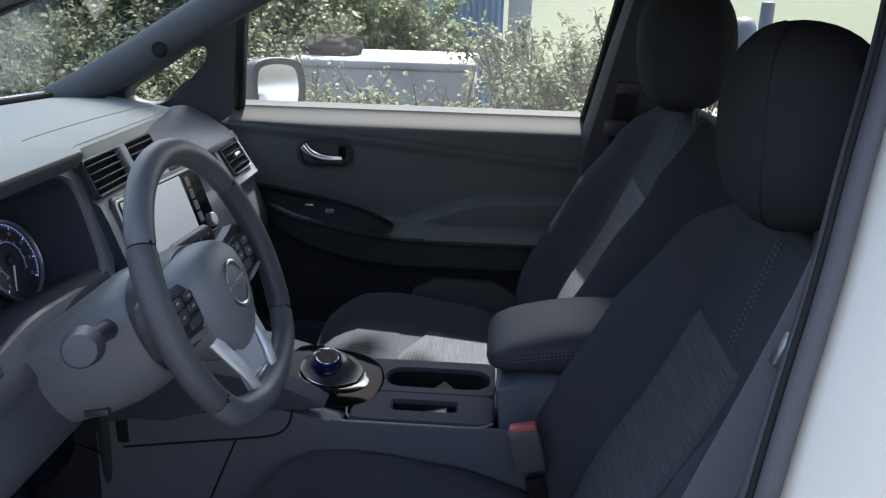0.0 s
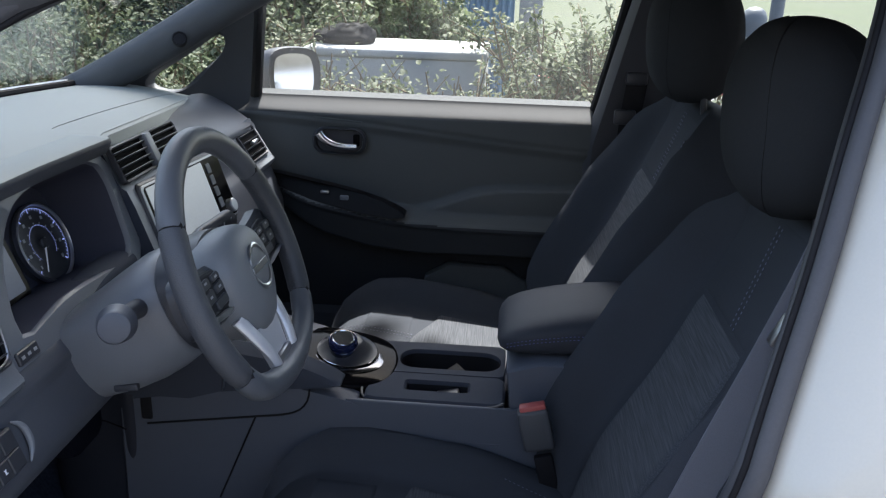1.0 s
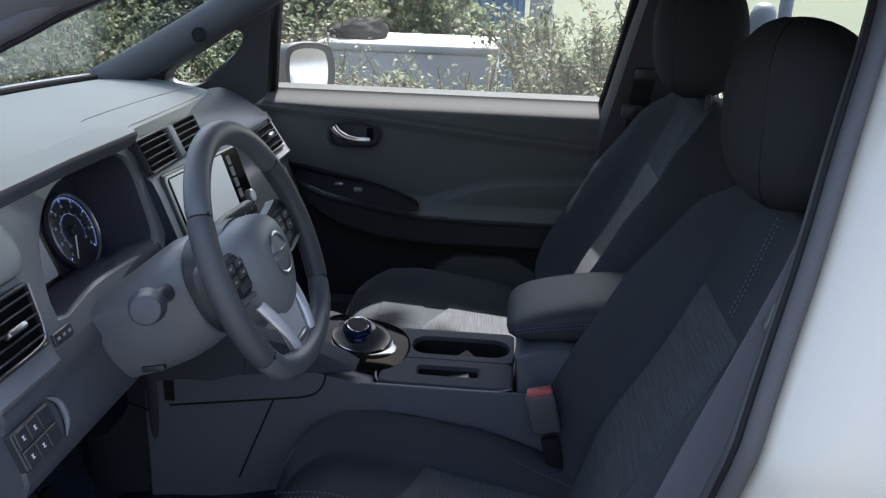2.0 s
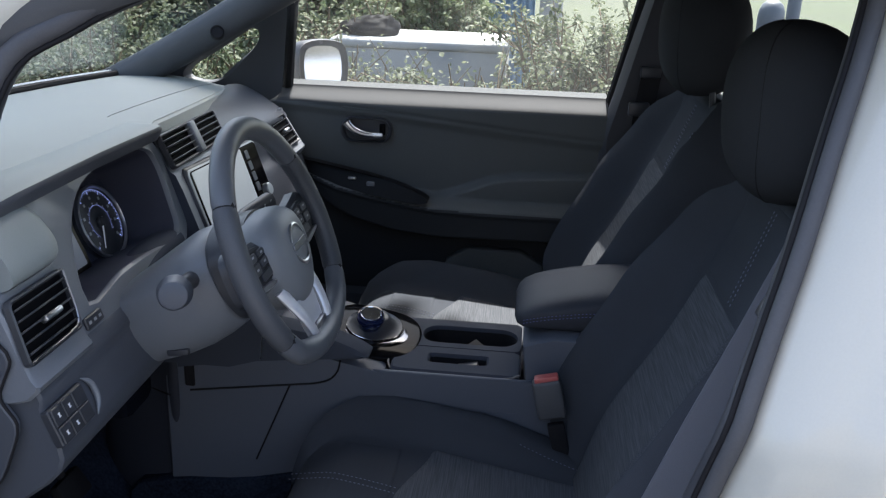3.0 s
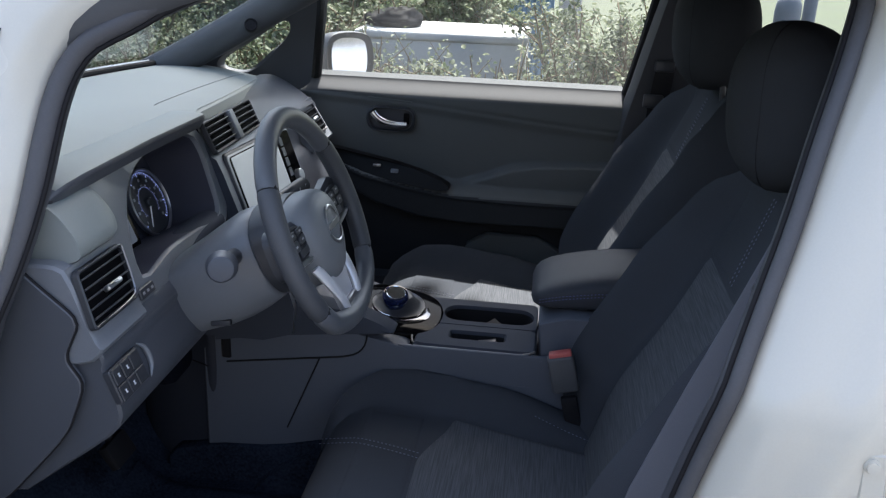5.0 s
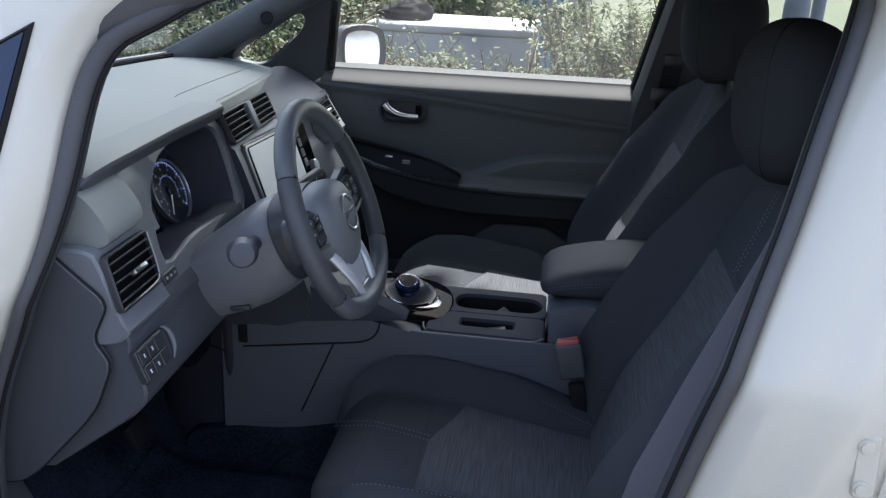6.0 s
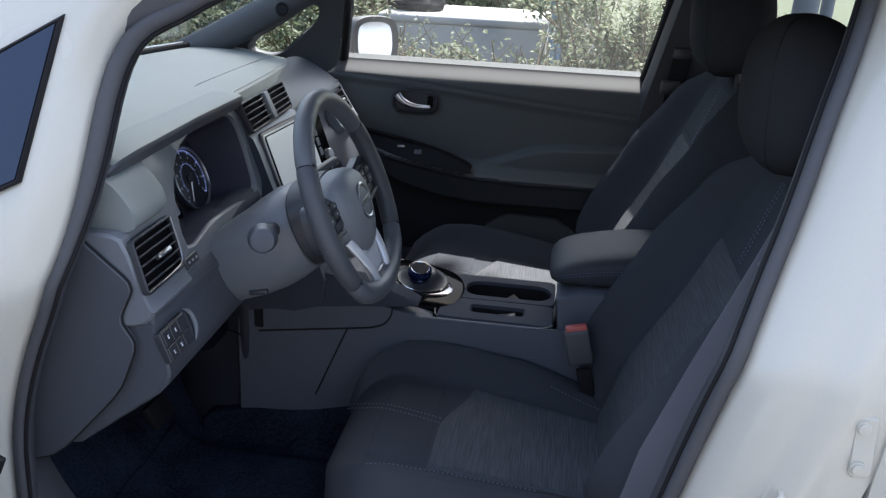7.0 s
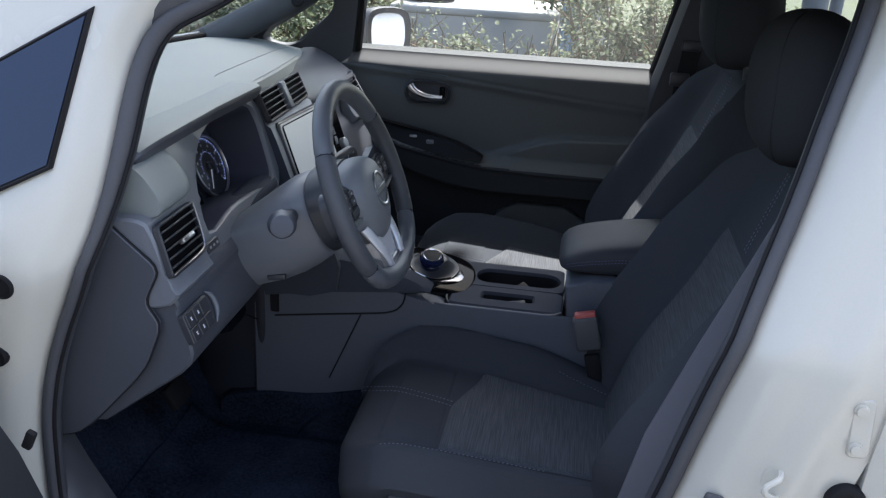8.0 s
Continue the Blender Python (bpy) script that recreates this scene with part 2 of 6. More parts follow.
def block(size, at=(0, 0, 0), bevel=0.004, seg=2, rot=None, bm=None):
    """A bevelled box."""
    t = bmesh.new()
    bmesh.ops.create_cube(t, size=1)
    bmesh.ops.scale(t, vec=size, verts=t.verts)
    if bevel:
        bmesh.ops.bevel(t, geom=t.edges[:], offset=min(bevel, min(size) * 0.45), segments=seg, profile=0.5, affect="EDGES")
    m = Matrix.Translation(at) @ (rot or Matrix.Identity(4))
    bmesh.ops.transform(t, matrix=m, verts=t.verts)
    if bm is None:
        return t
    me = bpy.data.meshes.new("tmp")
    t.to_mesh(me)
    t.free()
    bm.from_mesh(me)
    bpy.data.meshes.remove(me)
    return bm


def lathe(profile, n=32, m=None, bm=None):
    """Turns (radius, height) about local z."""
    bm = bm or bmesh.new()
    m = m or Matrix.Identity(4)
    rings = [[m @ Vector((r * math.cos(2 * math.pi * i / n), r * math.sin(2 * math.pi * i / n), z)) for i in range(n)] for r, z in profile]
    return skin(bm, rings)


def prism(profile, a, b, axis="y", rounds=2, shift=None):
    """A closed (x, z) profile swept along y from a to b, edges rounded by corner cutting and small end chamfers."""
    pts = chaikin([(p[0], 0, p[1]) for p in profile], rounds, True, 0.2)
    c = sum(pts, Vector()) / len(pts)
    rings = []
    e = 0.004
    for y, s in ((a, -e), (a + e, 0), (b - e, 0), (b, -e)):
        ring = []
        for p in pts:
            d = (p - c)
            q = p + d.normalized() * s
            ring.append(Vector((q.x, y, q.z)))
        rings.append(ring)
    return loft(rings)


def grid(fn, nu, nv, thick=None):
    """A surface from fn(u, v); thick is a vector that gives it depth."""
    bm = bmesh.new()
    vs = [[bm.verts.new(fn(i / nu, j / nv)) for j in range(nv + 1)] for i in range(nu + 1)]
    for i in range(nu):
        for j in range(nv):
            bm.faces.new((vs[i][j], vs[i + 1][j], vs[i + 1][j + 1], vs[i][j + 1]))
    if thick is not None:
        t = Vector(thick)
        ws = [[bm.verts.new(v.co + t) for v in row] for row in vs]
        for i in range(nu):
            for j in range(nv):
                bm.faces.new((ws[i][j], ws[i][j + 1], ws[i + 1][j + 1], ws[i + 1][j]))
        for i in range(nu):
            bm.faces.new((vs[i][0], ws[i][0], ws[i + 1][0], vs[i + 1][0]))
            bm.faces.new((vs[i][nv], vs[i + 1][nv], ws[i + 1][nv], ws[i][nv]))
        for j in range(nv):
            bm.faces.new((vs[0][j], vs[0][j + 1], ws[0][j + 1], ws[0][j]))
            bm.faces.new((vs[nu][j], ws[nu][j], ws[nu][j + 1], vs[nu][j + 1]))
    return bm


def plate(outline, place, depth, bevel=0.0015):
    """A flat panel with a 2D outline, of some depth, its front edge chamfered; place maps (u, v, w) to the world."""
    pts = [Vector((p[0], p[1], 0)) for p in outline]
    area = sum(a.x * b.y - b.x * a.y for a, b in zip(pts, pts[1:] + pts[:1]))
    if area < 0:
        pts.reverse()
    n = len(pts)
    inner = []
    for i in range(n):
        a, b, c = pts[i - 1], pts[i], pts[(i + 1) % n]
        d1, d2 = (b - a).normalized(), (c - b).normalized()
        nrm = Vector((-(d1.y + d2.y), d1.x + d2.x, 0))
        nrm = nrm.normalized() if nrm.length > 1e-6 else Vector((-d1.y, d1.x, 0))
        inner.append(b + nrm * bevel)
    rings = [[place @ Vector((p.x, p.y, -depth)) for p in pts], [place @ Vector((p.x, p.y, -bevel)) for p in pts],
             [place @ Vector((p.x, p.y, 0)) for p in inner]]
    return loft(rings)


def rounded(w, h, r, n=5, cx=0, cy=0):
    out = []
    for sx, sy, a0 in ((1, 1, 0), (-1, 1, 90), (-1, -1, 180), (1, -1, 270)):
        for i in range(n + 1):
            a = radians(a0 + 90 * i / n)
            out.append((cx + sx * (w / 2 - r) + r * math.cos(a), cy + sy * (h / 2 - r) + r * math.sin(a)))
    return out


def ease(x):
    x = min(1.0, max(0.0, x))
    return x * x * (3 - 2 * x)


def curve_at(table, x):
    """Smooth interpolation in a short table of (x, value)."""
    if x <= table[0][0]:
        return table[0][1]
    for (a, va), (b, vb) in zip(table, table[1:]):
        if x <= b:
            return va + (vb - va) * ease((x - a) / (b - a))
    return table[-1][1]


def line_at(table, x):
    if x <= table[0][0]:
        return table[0][1]
    for (a, va), (b, vb) in zip(table, table[1:]):
        if x <= b:
            return va + (vb - va) * (x - a) / (b - a)
    return table[-1][1]


def stitches(path, length=0.0045, gap=0.003, r=0.0007, bm=None):
    """Separate short threads along a path."""
    bm = bm or bmesh.new()
    path = [Vector(p) for p in path]
    total = sum((b - a).length for a, b in zip(path, path[1:]))
    n = max(2, int(total / (length + gap)))
    pts = resample(path, n * 2 + 1)
    for i in range(0, 2 * n, 2):
        a, b = pts[i], pts[i + 1]
        tube([a, a.lerp(b, 0.5), b], [r * 0.6, r, r * 0.6], 5, bm)
    return bm


def frame_of(origin, xdir, ydir):
    """A matrix with local x and y along the given directions."""
    x = Vector(xdir).normalized()
    z = x.cross(Vector(ydir)).normalized()
    y = z.cross(x)
    m = Matrix((x, y, z)).transposed().to_4x4()
    m.translation = origin
    return m


# ---- the car's body ----
def side_y(z):
    """Outer face of the driver's side: upright below the belt, leaning in above it."""
    return -0.73 + 0.48 * max(0.0, z - 0.95)


APERTURE = [(-0.133, 1.341), (-0.185, 1.307), (-0.241, 1.280), (-0.268, 1.239), (-0.280, 1.180), (-0.286, 1.094), (-0.298, 1.015),
            (-0.322, 0.938), (-0.375, 0.820), (-0.404, 0.713), (-0.410, 0.624), (-0.414, 0.514), (-0.385, 0.400), (-0.267, 0.345), (0.033, 0.340),
            (0.311, 0.350), (0.442, 0.420), (0.478, 0.589), (0.515, 0.718), (0.532, 0.797), (0.562, 0.921), (0.596, 1.030), (0.626, 1.117),
            (0.654, 1.217), (0.681, 1.303), (0.701, 1.386), (0.650, 1.432), (0.288, 1.440), (0.057, 1.413)]
ring = resample(chaikin([(x, 0, z) for x, z in APERTURE], 2, True), 160, True)
mid = Vector((0.15, 0, 0.9))


def slim_at(p):
    """The weatherstrip is slimmer along the lower front of the opening and the centre pillar."""
    return 1.0 - 0.40 * ease((0.10 - p.x) / 0.2) * ease((1.15 - p.z) / 0.2) - 0.25 * ease((p.x - 0.36) / 0.1)


def ring_out(d, dy, slim=False):
    """The door opening's outline, widened by d and moved out sideways by dy."""
    n = len(ring)
    out = []
    for i, p in enumerate(ring):
        t = (ring[(i + 1) % n] - ring[i - 1]).normalized()
        nrm = Vector((t.z, 0, -t.x))
        if nrm.dot(p - mid) < 0:
            nrm = -nrm
        q = p + nrm * d * (slim_at(p) if slim else 1.0)
        out.append(Vector((q.x, side_y(q.z) + dy, q.z)))
    return out


def far_ring(k):
    """Rays from the opening out to the outer edge of the painted side."""
    out = []
    for p in ring_out(0.05, -0.045):
        d = p - mid
        s = 1.0
        x, z = p.x, p.z
        if d.x < 0:
            x = p.x - (0.55 if p.z < 1.05 else 0.42) * k * min(1.0, -d.x / 0.3)
        else:
            x = p.x + 0.14 * k * min(1.0, d.x / 0.3)
        if p.z > 1.33:
            z = p.z + 0.03 * k
        if p.z < 0.5:
            z = p.z - 0.12 * k
        swell = 0.014 * math.exp(-((k - 0.45) / 0.18) ** 2) * min(1.0, d.x / 0.3) * ease((1.25 - z) / 0.3) if d.x > 0 else 0.0
        out.append(Vector((x, side_y(z) - 0.045 - swell, z)))
    return out


car = thing("car", "white hatchback car body with its driver door open", "car")
bm = loft([ring_out(0.004, 0.03), ring_out(0.003, 0.005), ring_out(0.012, -0.012), ring_out(0.03, -0.035),
           ring_out(0.05, -0.045)] + [far_ring(k) for k in (0.15, 0.25, 0.35, 0.45, 0.55, 0.65, 0.8, 1.0)], True, False)
body = part("side_panel", bm, WHITE, car, "white painted door surround", 50)
part("door_seal", tube(ring_out(-0.006, -0.004, True), [0.0130 * slim_at(p) for p in ring], 12, closed=True, up=(0, 1, 0)), RUBBER, car, "grey rubber weatherstrip")
part("seal_lip", tube(ring_out(-0.0205, -0.0005, True), 0.0035, 10, closed=True, up=(0, 1, 0)), RUBBER_D, car, "dark inner lip of the weatherstrip")


def trim_ring(k, dy):
    """The trim inside the weatherstrip: a narrow lip, a little broader along the centre pillar and sill."""
    n = len(ring)
    lip, out = ring_out(-0.016, 0.0, True), []
    for i, p in enumerate(ring):
        t = (ring[(i + 1) % n] - ring[i - 1]).normalized()
        nrm = Vector((t.z, 0, -t.x))
        if nrm.dot(p - mid) < 0:
            nrm = -nrm
        wide = 0.004 + 0.006 * ease((p.x - 0.34) / 0.12) * ease((1.10 - p.z) / 0.30)
        q = lip[i] - nrm * wide * k
        out.append(Vector((q.x, side_y(q.z) + dy, q.z)))
    return out


part("inner_trim", loft([trim_ring(0, 0.0), trim_ring(0.15, 0.004), trim_ring(0.5, 0.006), trim_ring(0.92, 0.010), trim_ring(1.0, 0.014), trim_ring(0.6, 0.020)], True, False), PLASTIC_IN, car, "dark plastic trim inside the weatherstrip", 50)


def roof_y(x, v):
    return (-0.625 + 1.25 * v)


bm = grid(lambda u, v: Vector((-0.10 + 1.87 * u - 0.05 * (1 - (2 * v - 1) ** 2), roof_y(u, v), 1.41 + 0.09 * (1 - (2 * v - 1) ** 2) * (1 - 0.4 * (2 * u - 0.9) ** 2))), 16, 12, (0, 0, 0.03))
part("roof", bm, WHITE, car, "white roof")
bm = grid(lambda u, v: Vector((-0.10 + 1.83 * u, -0.57 + 1.14 * v, 1.385 + 0.07 * (1 - (2 * v - 1) ** 2))), 10, 10, (0, 0, 0.01))
part("headliner", bm, HEADLINER, car)
part("floor_pan", block((2.4, 1.42, 0.05), (0.55, 0, 0.28), 0.01), FOOT_SHADE, car)
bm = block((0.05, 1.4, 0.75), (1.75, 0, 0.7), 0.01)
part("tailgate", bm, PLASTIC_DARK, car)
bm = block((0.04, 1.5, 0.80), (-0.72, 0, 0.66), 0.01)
part("bulkhead", bm, FOOT_SHADE, car)
# windscreen
bm = grid(lambda u, v: Vector((-0.86 + 0.13 * (2 * v - 1) ** 2 * (1 - 0.7 * u) + u * 0.74, (-0.66 + 1.32 * v) * (1 - 0.14 * u), 1.055 + 0.40 * u - 0.035 * u * (2 * v - 1) ** 2)), 8, 14, (0, 0, 0.004))
ws = part("windscreen", bm, GLASS, car, "clear windscreen")
ws.visible_shadow = False
bm = grid(lambda u, v: Vector((-0.87 + 0.13 * (2 * v - 1) ** 2 - 0.06 * u, -0.66 + 1.32 * v, 1.050 - 0.05 * u)), 3, 14, (0, 0, -0.02))
part("windscreen_edge", tube([Vector((-0.852 + 0.13 * (2 * k / 14 - 1) ** 2, -0.66 + 1.32 * k / 14, 1.070)) for k in range(15)], 0.003, 6), SATIN, car, "bright strip at the windscreen base")
part("windscreen_seal", tube([Vector((-0.830 + 0.13 * (2 * k / 14 - 1) ** 2, -0.66 + 1.32 * k / 14, 1.064)) for k in range(15)], 0.009, 8), RUBBER_D, car, "black strip along the windscreen base")
part("cowl", bm, GREYMETAL, car, "pale cowl strip under the windscreen")
bm = grid(lambda u, v: Vector((-0.93 + 0.13 * (2 * v - 1) ** 2 - 0.75 * u, -0.72 + 1.44 * v, 0.985 - 0.20 * u - 0.05 * (2 * v - 1) ** 4)), 10, 14, (0, 0, -0.02))
part("bonnet", bm, WHITE, car, "white bonnet")


# pillars on the passenger's side
def pillar(path, widths, depth):
    rings = []
    for (p, w) in zip(path, widths):
        p = Vector(p)
        rings.append([p + Vector((w * math.cos(a), depth * math.sin(a), 0)) for a in [2 * math.pi * i / 16 for i in range(16)]])
    return loft(rings)


for side in (1, -1):
    y = lambda v: v * side
    a_path = resample(chaikin([(-0.84, y(0.655), 0.99), (-0.68, y(0.63), 1.063), (-0.50, y(0.595), 1.158), (-0.34, y(0.565), 1.250), (-0.16, y(0.545), 1.348), (-0.02, y(0.535), 1.40)], 2), 16)
    part("a_pillar", tube(a_path, 0.042, 14, flat=0.75, up=(0, 1, 0)), PILLAR, car, "dark grey windscreen pillar trim")
part("tweeter_cap", lathe([(0.0165, -0.012), (0.0165, 0.002), (0.014, 0.0035), (0.0125, 0.001), (0.002, 0.0015)], 24, frame_of((-0.420, 0.538, 1.186), (1, 0.35, 0), (-0.14, 0.4, 0.955))), RUBBER_D, car)

# passenger side window frame with the small quarter light
def on_side(x, z):
    return Vector((x, 0.70 - 0.32 * max(0, z - 1.02), z))


def framed(outer, inner, n, surf, depth, mat, name, parent, label=""):
    """A sheet with an opening through it, both outlines rounded."""
    o = resample(chaikin([(a, 0, b) for a, b in outer], 2, True, 0.1), n, True)
    i = resample(chaikin([(a, 0, b) for a, b in inner], 2, True), n, True)
    c = sum(i, Vector()) / n
    ang = lambda p: math.atan2(p.z - c.z, p.x - c.x)
    o.sort(key=ang)
    i.sort(key=ang)
    d = Vector(depth)
    rings = [[surf(p.x, p.z) for p in o], [surf(*(p.lerp(q, 0.93).xz)) for p, q in zip(o, i)], [surf(p.x, p.z) + d * 0.15 for p in i], [surf(p.x, p.z) + d for p in i]]
    return part(name, loft(rings, True, False), mat, parent, label)


framed([(-0.72, 1.03), (-0.318, 0.99), (-0.266, 1.27), (-0.33, 1.29), (-0.45, 1.225), (-0.62, 1.13)],
       [(-0.60, 1.055), (-0.50, 1.03), (-0.42, 1.10), (-0.362, 1.145), (-0.350, 1.188), (-0.385, 1.188), (-0.46, 1.135)], 48, on_side, (0, 0.05, 0), PILLAR, "quarter_light_trim", car, "dark trim round the quarter light")
bm = grid(lambda u, v: on_side(-0.63 + 0.33 * u, 1.0 + 0.22 * v) + Vector((0, 0.04, 0)), 1, 1, (0, 0.004, 0))
part("quarter_light", bm, GLASS, car).visible_shadow = False

b_path = [(0.575, 0.715, 0.40), (0.585, 0.71, 0.95), (0.60, 0.685, 1.06), (0.635, 0.62, 1.25), (0.665, 0.57, 1.40)]
rings = []
for (x, yy, z), w in zip(b_path, (0.07, 0.062, 0.05, 0.05, 0.05)):
    rings.append([Vector((x - w, yy + 0.03, z)), Vector((x - w, yy, z)), Vector((x - w * 0.7, yy - 0.022, z)), Vector((x + w * 2.2, yy - 0.03, z)), Vector((x + w * 2.8, yy, z)), Vector((x + w * 2.8, yy + 0.03, z))])
part("b_pillar", loft(rings), PLASTIC_IN, car, "dark grey centre pillar trim")
part("roof_rail", tube([(0.0, 0.545, 1.40), (0.3, 0.56, 1.415), (0.7, 0.56, 1.42), (1.6, 0.54, 1.39)], 0.035, 8), PLASTIC, car)
part("roof_rail", tube([(0.0, -0.545, 1.42), (0.3, -0.57, 1.44), (0.7, -0.56, 1.44), (1.6, -0.54, 1.40)], 0.035, 8), PLASTIC, car)
bm = block((0.98, 0.10, 0.66), (1.16, 0.74, 0.70), 0.02)
part("rear_door_panel", bm, TRIM_DOOR, car)
bm = grid(lambda u, v: Vector((0.66 + 0.8 * u, 0.73 - 0.17 * v, 1.03 + 0.37 * v)), 1, 1, (0, 0.004, 0))
part("rear_window", bm, GLASS, car).visible_shadow = False
part("c_pillar", block((0.30, 0.06, 0.45), (1.58, 0.64, 1.20), 0.02, rot=Matrix.Rotation(radians(22), 4, "X")), PLASTIC_DARK, car)

# driver side: rear door edge, quarter light, plugs, catches
def out_y(z):
    return side_y(z) - 0.045


bm = grid(lambda u, v: Vector((0.731 + 0.8 * u + 0.05 * max(0, v - 0.6), side_y(0.45 + 0.62 * v) - 0.062 + 0.012 * (1 - min(1, u * 14)) ** 2, 0.45 + 0.62 * v)), 24, 16, (0, 0.03, 0))
part("rear_door", bm, WHITE, car, "white rear door edge")
bm = grid(lambda u, v: Vector((0.775 + 0.7 * u, side_y(1.07 + 0.32 * v) - 0.04, 1.07 + 0.32 * v)), 2, 2, (0, 0.004, 0))
part("rear_door_glass", bm, GLASS_T, car)
qo = [(-0.325, 1.290), (-0.353, 1.086), (-0.433, 1.047), (-0.552, 1.037), (-0.625, 1.066), (-0.490, 1.195)]


def q_ring(k, d):
    """The quarter light's outline drawn in to k, standing d proud of the painted side."""
    out = []
    for x, z in qo:
        x2, z2 = -0.44 + (x + 0.44) * k, 1.145 + (z - 1.145) * k
        out.append(Vector((x2, out_y(z2) - d, z2)))
    return out


part("quarter_light_frame", loft([q_ring(1.0, -0.01), q_ring(1.0, 0.005), q_ring(0.96, 0.008), q_ring(0.92, 0.005)]), RUBBER_D, car)
bm = loft([q_ring(0.92, 0.0062), q_ring(0.92, 0.0072)])
# opaque glass; the dark blue sky reflection is put into its base colour
DARKGLASS = material("dark_reflecting_glass", (0.035, 0.050, 0.085), 0.05, coat=0.0, spec=0.25, vary=0.05)
part("quarter_light_glass", bm, DARKGLASS, car, "dark quarter glass with a blue reflection in its colour")
for x, z, r in ((-0.408, 0.932, 0.0175), (-0.432, 0.822, 0.0155)):
    part("rubber_plug", lathe([(r, -0.004), (r, 0.003), (r * 0.8, 0.005), (r * 0.75, 0.003), (0.002, 0.004)], 24, frame_of((x, out_y(z), z), (1, 0, 0), (0, 0, 1))), RUBBER_D, car)


# ---- dashboard ----
dash = thing("dashboard", "dark grey soft-touch dashboard with round speedometer and air vents", "dashboard")
REAR = [(-0.70, -0.30, 1.075), (-0.64, -0.288, 1.095), (-0.565, -0.283, 1.099), (-0.36, -0.280, 1.103), (-0.155, -0.283, 1.101), (-0.12, -0.296, 1.100), (0.0, -0.305, 1.096), (0.2, -0.335, 1.083), (0.5, -0.40, 1.056), (0.66, -0.43, 1.035)]


def top_fn(u, v):
    y = -0.655 + 1.315 * u
    xr, zr = line_at([(a, b) for a, b, c in REAR], y), line_at([(a, c) for a, b, c in REAR], y)
    xf = -0.86 + 0.12 * (y / 0.66) ** 2
    x = xf + (xr - xf) * v
    z = 1.055 + (zr - 1.055) * ease(v * 1.05) + 0.014 * math.sin(math.pi * v)
    return Vector((x, y, z))


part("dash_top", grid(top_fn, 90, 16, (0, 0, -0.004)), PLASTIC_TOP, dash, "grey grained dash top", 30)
part("top_seam", tube([top_fn(u, 0.86) + Vector((0, 0, 0.0005)) for u in [0.40 + 0.55 * k / 30 for k in range(31)]], 0.0006, 6), PLASTIC_LOW, dash)
# hood over the instruments
prof = [(-0.34, 1.104), (-0.288, 1.1045), (-0.267, 1.1015), (-0.2645, 1.095), (-0.276, 1.074), (-0.34, 1.070)]
hp_ = [(p.x, p.z) for p in chaikin([(a, 0, b) for a, b in prof], 1, True, 0.12)]
rings = []
for y, dz, k in ((-0.640, -0.012, 0.5), (-0.63, -0.006, 0.85), (-0.61, -0.003, 1), (-0.57, -0.001, 1), (-0.36, 0.002, 1), (-0.17, 0, 1), (-0.156, 0, 1), (-0.152, -0.001, 0.9)):
    rings.append([Vector((-0.34 + (x + 0.34) * (0.7 + 0.3 * k), y, 1.091 + dz + (z - 1.091) * k)) for x, z in hp_])
bm = loft(rings)
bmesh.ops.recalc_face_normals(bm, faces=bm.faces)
# upward faces paler, the rest darker: light from above put into the colour
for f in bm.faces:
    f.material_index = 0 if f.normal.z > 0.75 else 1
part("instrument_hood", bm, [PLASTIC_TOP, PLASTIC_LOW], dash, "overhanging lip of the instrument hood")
FACE = frame_of((-0.285, 0, 1.085), (0, 1, 0), (-0.324, 0, 1))


def face_pts(pts):
    return [(y, (z - 1.085) / 0.951) for y, z in pts]


def sunk(outer, inner, place, depth, mat, name, parent, back_mat=None, n=72, shrink=0.92, label=""):
    """A panel with a recess: front sheet, tunnel and back."""
    o = [Vector((p.x, p.z, 0)) for p in resample(chaikin([(a, 0, b) for a, b in outer], 2, True), n * 3, True)]
    i = [Vector((p.x, p.z, 0)) for p in resample(chaikin([(a, 0, b) for a, b in inner], 2, True), n * 3, True)]
    c = sum(i, Vector()) / len(i)

    def by_angle(pts):
        out = []
        k = len(pts)
        angs = [math.atan2(p.y - c.y, p.x - c.x) for p in pts]
        for j in range(n):
            a = -math.pi + 2 * math.pi * (j + 0.5) / n
            best = min(range(k), key=lambda q: abs(math.remainder(angs[q] - a, 2 * math.pi)))
            out.append(pts[best])
        return out
    o, i = by_angle(o), by_angle(i)
    lift = lambda pts, w, s=1.0: [place @ (c + (p - c) * s + Vector((0, 0, w))) for p in pts]
    r = 0.004
    rings = [lift(o, -0.03), lift(o, -r), lift([a.lerp(b, 0.06) for a, b in zip(o, i)], 0), lift([a.lerp(b, 0.94) for a, b in zip(o, i)], 0), lift(i, -r), lift(i, -r * 2, 0.996)]
    part(name, loft(rings, True, False), mat, parent, label)
    part(name + "_tunnel", loft([lift(i, -r * 2, 0.996), lift(i, -depth * 0.5, (1 + shrink) / 2), lift(i, -depth, shrink)], True, False), back_mat or mat, parent)
    if back_mat:
        part(name + "_back", loft([lift(i, -depth - 0.004, shrink * 1.02), lift(i, -depth, shrink * 1.0)]), back_mat, parent)


